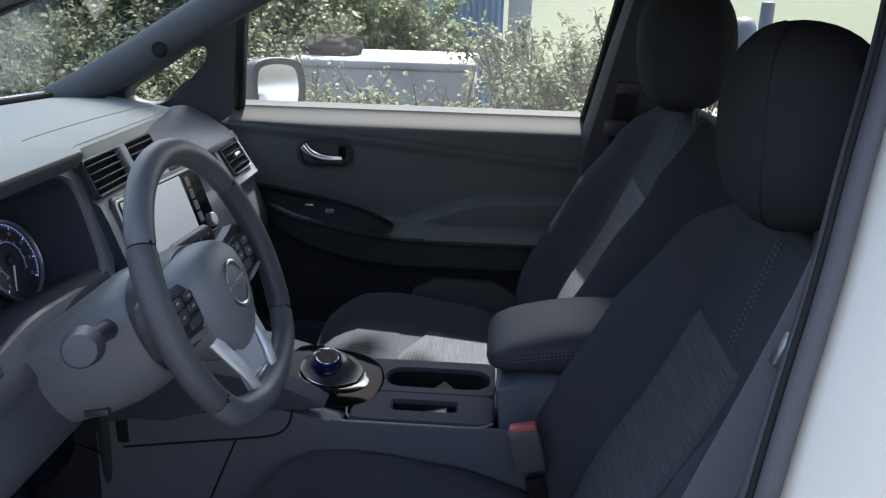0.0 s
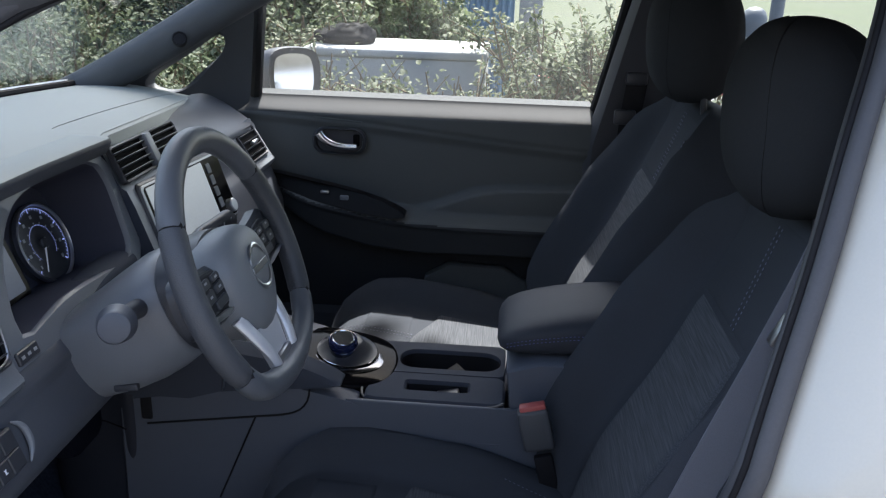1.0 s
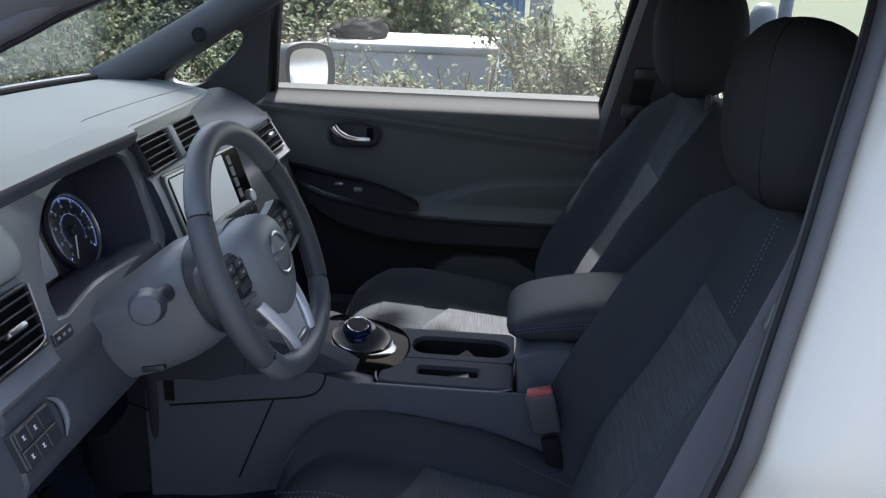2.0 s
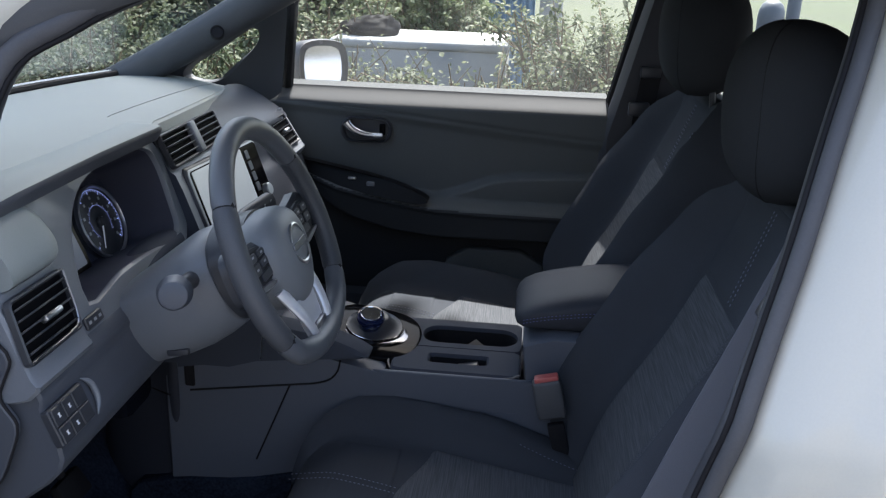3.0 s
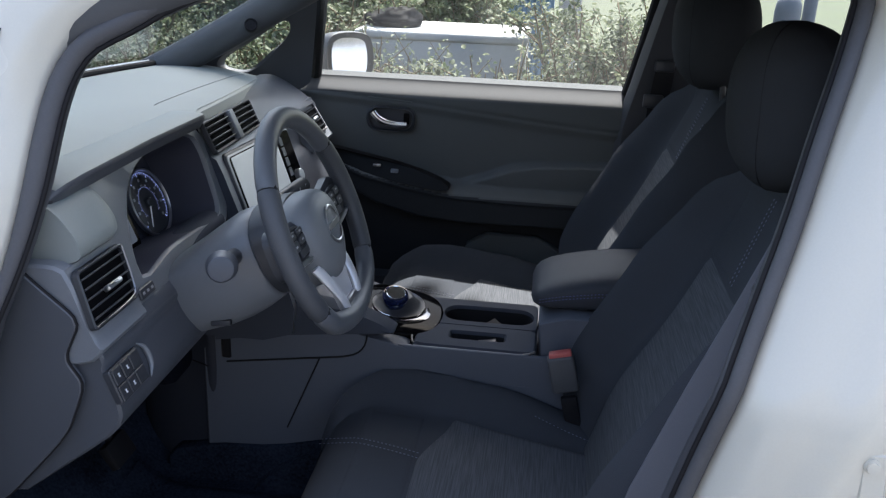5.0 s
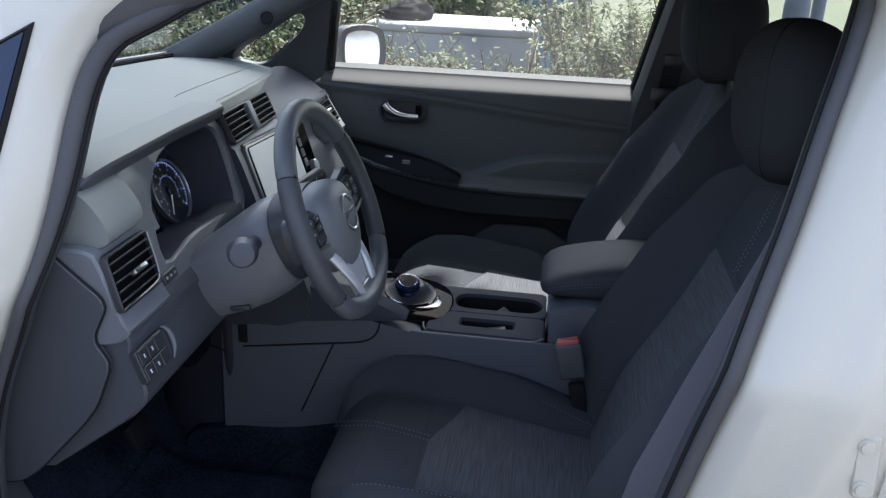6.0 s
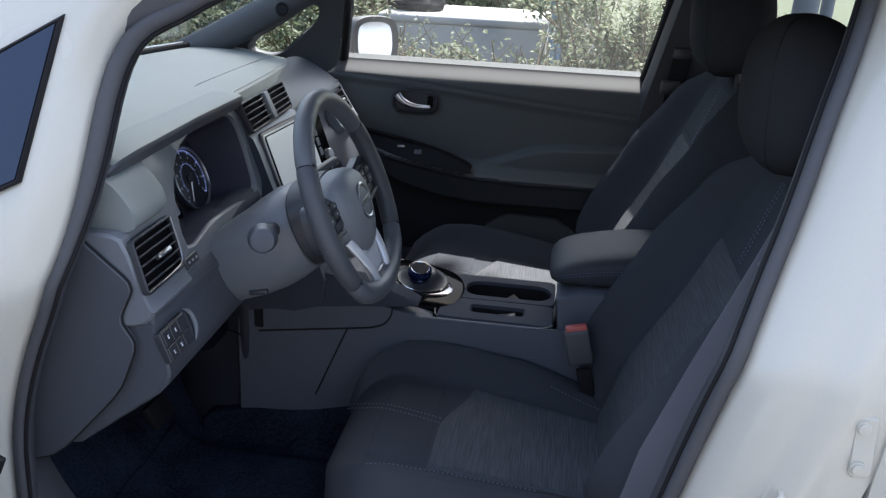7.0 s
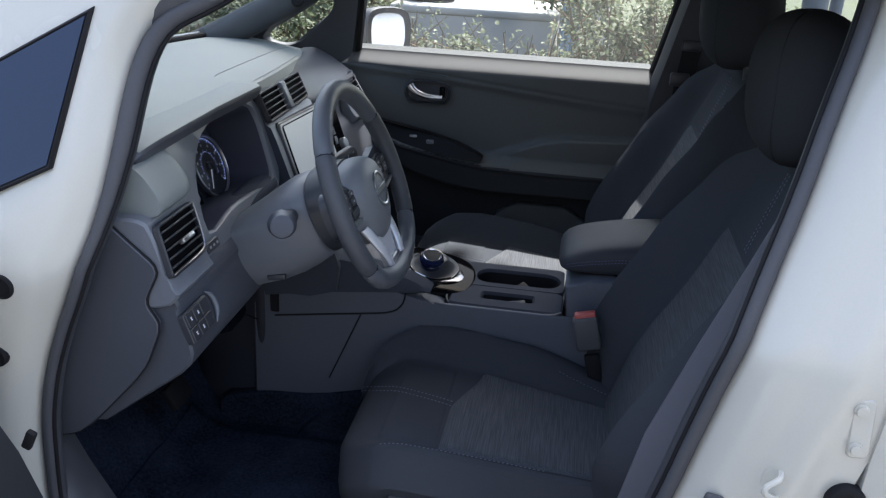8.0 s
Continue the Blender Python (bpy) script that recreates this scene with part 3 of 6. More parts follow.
sunk(face_pts([(-0.645, 1.088), (-0.56, 1.094), (-0.36, 1.096), (-0.145, 1.096), (-0.140, 0.965), (-0.155, 0.912), (-0.25, 0.885), (-0.44, 0.868), (-0.56, 0.87), (-0.645, 0.88)]),
     face_pts([(-0.435, 1.046), (-0.385, 1.073), (-0.30, 1.076), (-0.19, 1.076), (-0.166, 1.045), (-0.172, 0.985), (-0.181, 0.925), (-0.25, 0.928), (-0.38, 0.937), (-0.44, 0.928), (-0.495, 0.918), (-0.488, 0.965), (-0.467, 1.011)]),
     FACE, 0.098, PLASTIC, "binnacle", dash, RECESS, shrink=0.88)
# speedometer
GN = frame_of((-0.336, -0.252, 0.960), (0, 1, 0), (-0.37, 0, 0.93))
dial = part("speedometer", lathe([(0.060, -0.012), (0.060, 0.0), (0.057, 0.002), (0.055, -0.002), (0.002, -0.003)], 48, GN), PLASTIC_DARK, dash, "round speedometer with blue scale")
part("bezel", lathe([(0.0600, -0.004), (0.0615, 0.004), (0.0585, 0.0055), (0.0565, 0.002), (0.0575, -0.004)], 48, GN), SATIN, dial)
bm = bmesh.new()
for k in range(41):
    a = radians(225 - 270 * k / 40)
    r0, r1 = (0.0475, 0.0535) if k % 5 == 0 else (0.0505, 0.0535)
    w = 0.0007 if k % 5 == 0 else 0.00035
    d = Vector((math.cos(a), math.sin(a), 0))
    s = Vector((-d.y, d.x, 0)) * w
    bm.faces.new([bm.verts.new(GN @ (p + Vector((0, 0, -0.0012)))) for p in (d * r0 - s, d * r1 - s, d * r1 + s, d * r0 + s)])
part("scale_marks", bm, DIALBLUE, dial, smooth=0)
for r0, r1 in ((0.0538, 0.0543), (0.028, 0.0284)):
    bm = bmesh.new()
    for k in range(49):
        a0, a1 = radians(225 - 270 * k / 49), radians(225 - 270 * (k + 1) / 49)
        bm.faces.new([bm.verts.new(GN @ Vector((r * math.cos(a), r * math.sin(a), -0.0011))) for r, a in ((r0, a0), (r1, a0), (r1, a1), (r0, a1))])
    part("scale_arc", bm, DIALBLUE, dial, smooth=0)
bm = bmesh.new()
for k in range(9):
    a = radians(225 - 270 * k / 8)
    p = GN @ Vector((0.0415 * math.cos(a), 0.0415 * math.sin(a), -0.001))
    block((0.0055 if k else 0.003, 0.005, 0.0004), (0, 0, 0), 0, rot=Matrix.Translation(p) @ GN.to_3x3().to_4x4(), bm=bm)
part("scale_figures", bm, DIM, dial, smooth=0)
a = radians(238)
part("needle", tube([GN @ Vector((-0.008 * math.cos(a), -0.008 * math.sin(a), 0.002)), GN @ Vector((0.046 * math.cos(a), 0.046 * math.sin(a), 0.002))], [0.0016, 0.0008], 6), ICON, dial)
for r0, n0 in ((0.0315, 11),):
    bm = bmesh.new()
    for k in range(n0):
        a = radians(215 - 250 * k / (n0 - 1))
        block((0.0030, 0.0026, 0.0004), (0, 0, 0), 0, rot=GN @ Matrix.Translation((r0 * math.cos(a), r0 * math.sin(a), -0.001)), bm=bm)
    part("inner_figures", bm, DIM, dial, smooth=0)
part("needle_cap", lathe([(0.009, -0.003), (0.009, 0.002), (0.007, 0.004), (0.001, 0.004)], 20, GN), PLASTIC_DARK, dial)
TF = frame_of((-0.332, -0.415, 0.962), (0, 1, 0), (-0.37, 0, 0.93))
tft = part("driver_display", plate(rounded(0.165, 0.105, 0.008), TF, 0.012), PIANO, dash, "dark driver information display")
part("lit_panel", plate(rounded(0.145, 0.085, 0.004), TF @ Matrix.Translation((0, 0, 0.001)), 0.0008, 0.0002), TFT, tft)
# arched fairing in front of the dials
rings = []
for k in range(25):
    t = k / 24
    y = -0.490 + 0.305 * t
    zc = 0.868 + 0.060 * math.sin(math.pi * 0.5 * min(1, t * 1.15)) ** 0.8
    rings.append([Vector((p.x, y, zc + p.z)) for p in chaikin([(-0.290, 0, -0.010), (-0.268, 0, 0.002), (-0.244, 0, 0.004), (-0.230, 0, -0.003), (-0.226, 0, -0.016), (-0.234, 0, -0.030), (-0.28, 0, -0.034)], 2, True, 0.22)])
part("instrument_shelf", loft(rings), CONSOLE_TOP, dash, "arched fairing under the dials", 60)


def air_vent(place, w, h, slats, name, parent, tab=True, mullion=False, lean=0.0, bright=False):
    """A framed vent with slats between; place has its z towards the cabin."""
    outer = [(p[0] + lean * p[1], p[1]) for p in rounded(w, h, 0.008)]
    inner = [(p[0] + lean * p[1], p[1]) for p in rounded(w - 0.010, h - 0.010, 0.006)]
    n = len(outer)
    lift = lambda pts, z: [place @ Vector((a, b, z)) for a, b in pts]
    v = part(name, loft([lift(outer, -0.004), lift(outer, 0.004), lift([((a[0] + b[0]) / 2, (a[1] + b[1]) / 2) for a, b in zip(outer, inner)], 0.0055), lift(inner, 0.003), lift(inner, -0.003)], True, False), PLASTIC_DARK, parent, "air vent with horizontal slats")
    part("vent_throat", loft([lift(inner, -0.0025), lift(inner, -0.0015)]), BLACK, v)
    for k in range(slats):
        y = (h - 0.014) * ((k + 0.5) / slats - 0.5)
        part("slat", block((w - 0.012, 0.0026, 0.0075), (0, 0, 0), 0.001, 1, rot=place @ Matrix.Translation((lean * y, y, 0.0030)) @ Matrix.Rotation(radians(-18), 4, "X")), PLASTIC_DARK, v)
    if tab:
        part("vent_tab", block((0.036, 0.008, 0.012), (0, 0, 0), 0.003, 2, rot=place @ Matrix.Translation((0, 0, 0.010)) @ Matrix.Rotation(radians(-20), 4, "X")), SATIN, v, "satin silver vent tab")
    if bright:
        ex, ey = w / 2 - 0.004, h / 2 - 0.004
        part("vent_trim", tube(resample(chaikin([place @ Vector((ex + lean * ey, ey, 0.005)), place @ Vector((ex - lean * (ey - 0.01), -ey + 0.010, 0.0055)), place @ Vector((ex - 0.012 - lean * ey, -ey, 0.0055)), place @ Vector((-ex - lean * ey, -ey, 0.005))], 2), 24), 0.0016, 6), FRAME, v, "thin satin edge of the vent")
    if mullion:
        part("mullion", block((0.026, h - 0.004, 0.016), (0, 0, 0), 0.003, 2, rot=place @ Matrix.Translation((0, 0, 0.003))), PLASTIC, v)
    return v


# driver's end: pod, vent housing, lower panel, end cap
rings = []
pod = [(p.x, p.z) for p in chaikin([(-0.34, 0, 1.088), (-0.295, 0, 1.087), (-0.262, 0, 1.071), (-0.236, 0, 1.034), (-0.233, 0, 1.010), (-0.262, 0, 1.000), (-0.34, 0, 1.000)], 2, True, 0.22)]
for k in range(15):
    t = k / 14
    y = -0.650 + 0.137 * t
    s = max(0.05, 1 - max(0, (t - 0.55) / 0.45) ** 2.6) ** 0.5
    rings.append([Vector((-0.31 + (x + 0.31) * (0.25 + 0.75 * s), y, 1.032 + (z - 1.032) * (0.15 + 0.85 * s))) for x, z in pod])
part("dash_pod", loft(rings), PLASTIC_TOP, dash, "rounded pod above the side vent")
part("pod_nozzle", lathe([(0.012, -0.004), (0.012, 0.002), (0.009, 0.003), (0.007, 0.000), (0.001, 0.0005)], 20, frame_of((-0.285, -0.632, 1.083), (1, 0, -0.35), (0, 1, 0))), PLASTIC_DARK, dash, "small side window nozzle")
house = [(-0.40, 0.99), (-0.310, 1.006), (-0.262, 1.008), (-0.244, 1.000), (-0.213, 0.905), (-0.204, 0.893), (-0.225, 0.872), (-0.30, 0.865), (-0.40, 0.87)]
part("vent_housing", prism(house, -0.673, -0.543, rounds=1), PLASTIC, dash)
VL = frame_of((-0.2255, -0.6115, 0.960), (0, 1, 0), (-0.324, 0, 1))
air_vent(VL, 0.120, 0.080, 5, "side_vent", dash, lean=0.12, bright=True)
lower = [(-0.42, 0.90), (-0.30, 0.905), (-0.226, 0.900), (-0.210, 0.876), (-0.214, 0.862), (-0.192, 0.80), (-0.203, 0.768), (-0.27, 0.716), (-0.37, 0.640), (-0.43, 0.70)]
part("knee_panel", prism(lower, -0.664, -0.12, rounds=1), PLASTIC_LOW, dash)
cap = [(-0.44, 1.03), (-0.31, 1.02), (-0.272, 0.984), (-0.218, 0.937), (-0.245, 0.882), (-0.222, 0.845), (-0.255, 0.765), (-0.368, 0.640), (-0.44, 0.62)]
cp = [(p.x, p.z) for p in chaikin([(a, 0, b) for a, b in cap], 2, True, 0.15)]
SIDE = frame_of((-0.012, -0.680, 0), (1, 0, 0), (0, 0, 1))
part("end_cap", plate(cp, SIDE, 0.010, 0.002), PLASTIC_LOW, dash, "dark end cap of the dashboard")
part("end_cap_gap", tube([Vector((x - 0.012, -0.6765, z)) for x, z in cp], 0.0022, 6, closed=True), RUBBER_D, dash)
# switch panel
SP = frame_of((-0.2005, -0.627, 0.836), (0, 1, 0), (-0.022, 0, 0.062))
sw = part("switch_panel", plate(rounded(0.078, 0.050, 0.004), SP @ Matrix.Translation((0, 0, 0.004)), 0.01), PLASTIC_DARK, dash, "panel of four small switches")
for i in range(2):
    for j in range(2):
        q = SP @ Matrix.Translation((-0.0245 + 0.0235 * i, 0.0122 - 0.0244 * j, 0.0062))
        b = part("switch", plate(rounded(0.0222, 0.0225, 0.002), q, 0.006, 0.001), PLASTIC_DARK, sw)
for i in range(2):
    for j in range(2):
        q = SP @ Matrix.Translation((-0.0245 + 0.0235 * i, 0.0122 - 0.0244 * j, 0.0065))
        bm = block((0.0042, 0.0010, 0.0005), (0, 0, 0), 0, rot=q @ Matrix.Translation((0, 0.0022, 0)))
        block((0.0020, 0.0036, 0.0005), (0, 0, 0), 0, rot=q, bm=bm)
        block((0.0042, 0.0010, 0.0005), (0, 0, 0), 0, rot=q @ Matrix.Translation((0.0006, -0.0022, 0)), bm=bm)
        part("switch_icon", bm, ICON, sw, "small white icon", 0)
BP = frame_of((-0.2255, -0.503, 0.908), (0, 1, 0), (-0.324, 0, 1))
bp = part("trim_buttons", plate(rounded(0.044, 0.017, 0.003), BP @ Matrix.Translation((0, 0, 0.002)), 0.012), PLASTIC_DARK, dash, "strip of small dimmer buttons")
for i in range(3):
    part("button_icon", block((0.006, 0.004, 0.0006), (0, 0, 0), 0, rot=BP @ Matrix.Translation((-0.013 + 0.013 * i, 0, 0.0025))), DIM, bp, smooth=0)

# blank switch covers, crescent recess beside them
for j in range(2):
    part("blank_cover", plate(rounded(0.024, 0.0225, 0.002), SP @ Matrix.Translation((0.0235, 0.0122 - 0.0244 * j, 0.0058)), 0.005, 0.001), PLASTIC_DARK, sw)
part("panel_crescent", tube(resample(chaikin([SP @ Vector((0.046, 0.026, 0.000)), SP @ Vector((0.062, 0.014, 0.001)), SP @ Vector((0.062, -0.012, 0.001)), SP @ Vector((0.048, -0.028, 0.000))], 3), 24), [0.001 + 0.0035 * math.sin(math.pi * k / 23) for k in range(24)], 8), PLASTIC, dash, "raised crescent beside the switches")

# centre stack
stack = [(-0.40, 1.072), (-0.34, 1.080), (-0.290, 1.0815), (-0.286, 1.078), (-0.262, 1.022), (-0.248, 1.014), (-0.205, 0.895), (-0.175, 0.84), (-0.11, 0.75), (-0.12, 0.66), (-0.40, 0.66)]
rings = []
for k in range(14):
    y = -0.15 + 0.308 * k / 13
    xr, zr = line_at([(a, b) for a, b, c in REAR], y), line_at([(a, c) for a, b, c in REAR], y)
    dx, dz = min(0.0, xr + 0.298), min(0.0, zr - 1.100)
    ring_k = []
    for i, (a, b) in enumerate(stack):
        f = 1.0 if i < 4 else 0.55 if i < 6 else 0.0
        ring_k.append((a + dx * f, 0, b + dz * f))
    rings.append([Vector((p.x, y, p.z)) for p in chaikin(ring_k, 1, True, 0.2)])
bm = loft(rings)
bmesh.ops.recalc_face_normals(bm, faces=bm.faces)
# side towards the driver takes a darker colour, standing in for its shade
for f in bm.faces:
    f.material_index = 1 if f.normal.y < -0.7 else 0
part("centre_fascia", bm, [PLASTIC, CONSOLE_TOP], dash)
cap_rings = []
for k in range(33):
    y = -0.158 + 0.81 * k / 32
    xr, zr = line_at([(a, b) for a, b, c in REAR], y), line_at([(a, c) for a, b, c in REAR], y)
    cap_rings.append([Vector((a, y, b)) for a, b in ((xr - 0.04, zr - 0.008), (xr - 0.0008, zr - 0.0008), (xr + 0.007, zr - 0.0045), (min(xr + 0.014, -0.284), min(zr - 0.022, 1.079)), (xr - 0.004, zr - 0.040), (xr - 0.04, zr - 0.040))])
part("fascia_cap", loft(cap_rings), PLASTIC_TOP, dash, "rolled rear edge of the dash top")
VC = frame_of((-0.2730, -0.006, 1.0500), (-0.065, 1, -0.03), (-0.025, 0, 0.056))
air_vent(VC, 0.297, 0.062, 4, "centre_vent", dash, tab=False, mullion=True)
SC = frame_of((-0.2150, 0.016, 0.955), (0.10, 1, 0), (-0.043, 0, 0.119))
scr = part("touch_screen", plate(rounded(0.288, 0.134, 0.012), SC @ Matrix.Translation((0, 0, 0.006)), 0.02, 0.003), PLASTIC_DARK, dash, "wide touch screen in a dark frame")
part("bezel", plate(rounded(0.278, 0.124, 0.009), SC @ Matrix.Translation((0, 0, 0.0072)), 0.002, 0.0006), FRAME, scr, "dull silver rim")
part("glass_face", plate(rounded(0.270, 0.117, 0.008), SC @ Matrix.Translation((0.002, 0, 0.0082)), 0.002, 0.0006), PIANO, scr)
part("screen", plate(rounded(0.196, 0.110, 0.003), SC @ Matrix.Translation((-0.030, 0.001, 0.0092)), 0.0012, 0.0003), SCREEN, scr, "pale display, its glow also standing for sky reflection")
for j in range(4):
    part("screen_button", plate(rounded(0.015, 0.018, 0.002), SC @ Matrix.Translation((0.087, 0.040 - 0.022 * j, 0.0100)), 0.002, 0.0005), PLASTIC_LOW, scr)
part("screen_knob", lathe([(0.013, 0), (0.013, 0.010), (0.011, 0.012), (0.001, 0.012)], 24, SC @ Matrix.Translation((0.112, -0.040, 0.008))), SATIN, scr)

# passenger's end
rings = []
for k in range(12):
    t = k / 11
    y = 0.156 + 0.50 * t
    sx = -0.075 * t
    sz = -0.030 * t
    pr = [(-0.46, 1.04), (-0.335 + sx, 1.078 + sz), (-0.30 + sx * 0.8, 1.055 + sz), (-0.268 + sx * 0.35, 1.005 + sz * 0.8), (-0.272 + sx * 0.2, 0.985 + sz * 0.6), (-0.292, 0.97), (-0.285, 0.905), (-0.255, 0.885), (-0.215, 0.77), (-0.25, 0.66), (-0.34, 0.60), (-0.46, 0.62)]
    rings.append([Vector((p.x, y, p.z)) for p in chaikin([(a, 0, b) for a, b in pr], 2, True, 0.2)])
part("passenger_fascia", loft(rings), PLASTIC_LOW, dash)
air_vent(frame_of((-0.272, 0.562, 0.946), (0, 1, 0), (-0.05, 0, 0.08)), 0.125, 0.080, 4, "side_vent", dash)
house_r = [(-0.36, 0.985), (-0.300, 0.992), (-0.298, 0.985), (-0.250, 0.905), (-0.238, 0.893), (-0.255, 0.872), (-0.36, 0.865)]
part("vent_housing", prism(house_r, 0.485, 0.655, rounds=1), PLASTIC, dash)

# ---- steering wheel and column ----
TAU = radians(21.8)
NX = Vector((math.cos(TAU), 0, math.sin(TAU)))
WM = frame_of((0, -0.36, 0.985), (0, 1, 0), (-math.sin(TAU), 0, math.cos(TAU)))
wheel = thing("steering_wheel", "black leather flat-bottomed steering wheel with silver spoke trim", "steering wheel", at=(0, -0.36, 0.98))


def rim_pt(deg):
    a = radians(deg)
    u, v = 0.1715 * math.cos(a), 0.1715 * math.sin(a)
    if v < -0.125:
        v = -0.125 - (-0.125 - v) * 0.62
    return WM @ Vector((u, v, 0))


def rim_arc(a, b, r, steps):
    pts = [rim_pt(a + (b - a) * i / steps) for i in range(steps + 1)]
    rr = [r * (0.93 if i in (0, steps) else 1.0) for i in range(steps + 1)]
    return tube(pts, rr, 20, up=NX, flat=0.92)


part("rim_top", rim_arc(34.4, 146.5, 0.0172, 44), LEATHER, wheel, "smooth leather upper rim")
part("rim_grip", rim_arc(-34.5, 33.9, 0.0176, 28), LEATHER_P, wheel, "perforated leather grip")
part("rim_grip", rim_arc(147, 214, 0.0176, 28), LEATHER_P, wheel, "perforated leather grip")
part("rim_bottom", rim_arc(214.5, 325, 0.0172, 44), LEATHER, wheel, "smooth leather lower rim")
part("rim_core", tube([rim_pt(360 * i / 90) for i in range(90)], 0.0155, 10, closed=True, up=NX), RUBBER_D, wheel)
for a0, a1 in ((-33, 33), (148, 213)):
    bm = bmesh.new()
    for k in range(48):
        p = Vector(rim_pt(a0 + (a1 - a0) * k / 47))
        c = (WM.translation - p).normalized()
        base = p + c * 0.0170
        t = NX.cross(c).normalized() * (0.0012 if k % 2 else -0.0012)
        tube([base - NX * 0.003 - t, base + c * 0.0006, base + NX * 0.003 + t], 0.0006, 5, bm)
    part("rim_stitching", bm, PLASTIC_DARK, wheel)


def hub_ring(w, s, z):
    """Shield outline of the airbag cover: wide rounded shoulders, drawn in towards the bottom."""
    out = []
    for k in range(48):
        a = 2 * math.pi * k / 48
        ca, sa = math.cos(a), math.sin(a)
        u = math.copysign(abs(ca) ** 0.78, ca) * 0.080
        v = math.copysign(abs(sa) ** 0.82, sa) * (0.058 if sa > 0 else 0.092)
        u *= 1 - 0.36 * max(0, -sa) ** 1.3
        out.append(WM @ Vector((u * w, -0.004 + v * s, z)))
    return out


dome = [(0.86, -0.066), (0.95, -0.052), (1.0, -0.034), (1.0, -0.020), (0.97, -0.008), (0.91, 0.001), (0.82, 0.008), (0.68, 0.0135), (0.50, 0.0165), (0.25, 0.018)]
part("airbag_cover", loft([hub_ring(k, k, z) for k, z in dome]), HUB, wheel, "smooth domed grey-black airbag cover", 60)
EM = WM @ Matrix.Translation((0, -0.008, 0.0175))
emb = part("emblem", lathe([(0.030, -0.006), (0.030, 0.0), (0.028, 0.001), (0.002, 0.0012)], 40, EM), HUB, wheel, "round emblem of plain chrome shapes")
bm = bmesh.new()
for a0, a1 in ((18, 162), (198, 342)):
    pts = [EM @ Vector((0.0285 * math.cos(radians(a0 + (a1 - a0) * i / 24)), 0.0285 * math.sin(radians(a0 + (a1 - a0) * i / 24)), 0.0022)) for i in range(25)]
    tube(pts, [0.0012 + 0.0022 * math.sin(math.pi * i / 24) for i in range(25)], 8, bm, up=NX, flat=0.5)
part("emblem_ring", bm, SATIN, emb)
part("emblem_bar", block((0.056, 0.0088, 0.0016), (0, 0, 0), 0.0005, 1, rot=EM @ Matrix.Translation((0, 0, 0.0022))), SATIN, emb)
for s in (-1, 1):
    # side spoke: a dark web set back from the cover, widening into the rim
    sp = [(0.060, 0.030), (0.108, 0.034), (0.168, 0.046), (0.170, -0.034), (0.128, -0.036), (0.060, -0.044)]
    sp = [(p.x, p.z) for p in chaikin([(a * s, 0, b) for a, b in sp], 2, True)]
    spoke = part("spoke", plate(sp, WM @ Matrix.Translation((0, 0, -0.010)), 0.020, 0.005), PLASTIC_DARK, wheel, "dark spoke with control buttons")
    pod = [(0.074, 0.024), (0.118, 0.030), (0.146, 0.026), (0.148, -0.014), (0.122, -0.024), (0.074, -0.026)]
    pod = [(p.x, p.z) for p in chaikin([(a * s, 0, b) for a, b in pod], 2, True, 0.18)]
    part("button_pod", plate(pod, WM @ Matrix.Translation((0, 0, -0.003)), 0.010, 0.003), PIANO_D, spoke)
    for cu, cv, w, h in ((0.093, 0.018, 0.024, 0.009), (0.125, 0.018, 0.026, 0.012), (0.093, 0.005, 0.024, 0.012), (0.125, 0.002, 0.026, 0.016), (0.100, -0.012, 0.036, 0.012)):
        part("wheel_button", plate(rounded(w, h, 0.003, 3, cu * s, cv), WM @ Matrix.Translation((0, 0, 0.0)), 0.004, 0.0012), PLASTIC_DARK, spoke)
    for cu, cv in ((0.093, 0.018), (0.125, 0.020), (0.093, 0.005), (0.125, 0.002)):
        part("button_icon", block((0.007, 0.0026, 0.0004), (0, 0, 0), 0, rot=WM @ Matrix.Translation((cu * s, cv, 0.0003))), DIM, spoke, smooth=0)
    part("spoke_trim", plate([(p.x, p.z) for p in chaikin([(0.080 * s, 0, -0.026), (0.146 * s, 0, -0.019), (0.150 * s, 0, -0.026), (0.084 * s, 0, -0.034)], 1, True)], WM @ Matrix.Translation((0, 0, 0.0)), 0.006, 0.001), SATIN, spoke, "satin silver strip")
    # lower arm: a rounded bar that runs from the cover's flank to the flat bottom
    arm = resample(chaikin([(0.060 * s, -0.052, -0.014), (0.053 * s, -0.086, -0.004), (0.042 * s, -0.118, 0.002), (0.033 * s, -0.150, 0.000)], 2), 14)
    arm = [WM @ p for p in arm]
    part("lower_spoke", tube(arm, [0.0125 - 0.0035 * k / 13 for k in range(14)], 12, up=NX, flat=0.62), SILVER, wheel, "satin silver lower spoke")
part("lower_spoke_web", plate([(p.x, p.z) for p in chaikin([(-0.042, 0, -0.080), (0.042, 0, -0.080), (0.030, 0, -0.146), (-0.030, 0, -0.146)], 1, True, 0.12)], WM @ Matrix.Translation((0, 0, -0.004)), 0.010, 0.002), SILVER, wheel, "pale silver plate between the lower spokes")
part("lower_spoke_end", plate([(p.x, p.z) for p in chaikin([(-0.030, 0, -0.128), (0.030, 0, -0.128), (0.027, 0, -0.150), (-0.027, 0, -0.150)], 1, True, 0.12)], WM @ Matrix.Translation((0, 0, 0.002)), 0.008, 0.002), FRAME, wheel, "darker foot of the lower spokes")

column = thing("steering_column", "dark grey plastic steering column shroud with control stalks", "steering column", at=(-0.15, -0.36, 0.9))


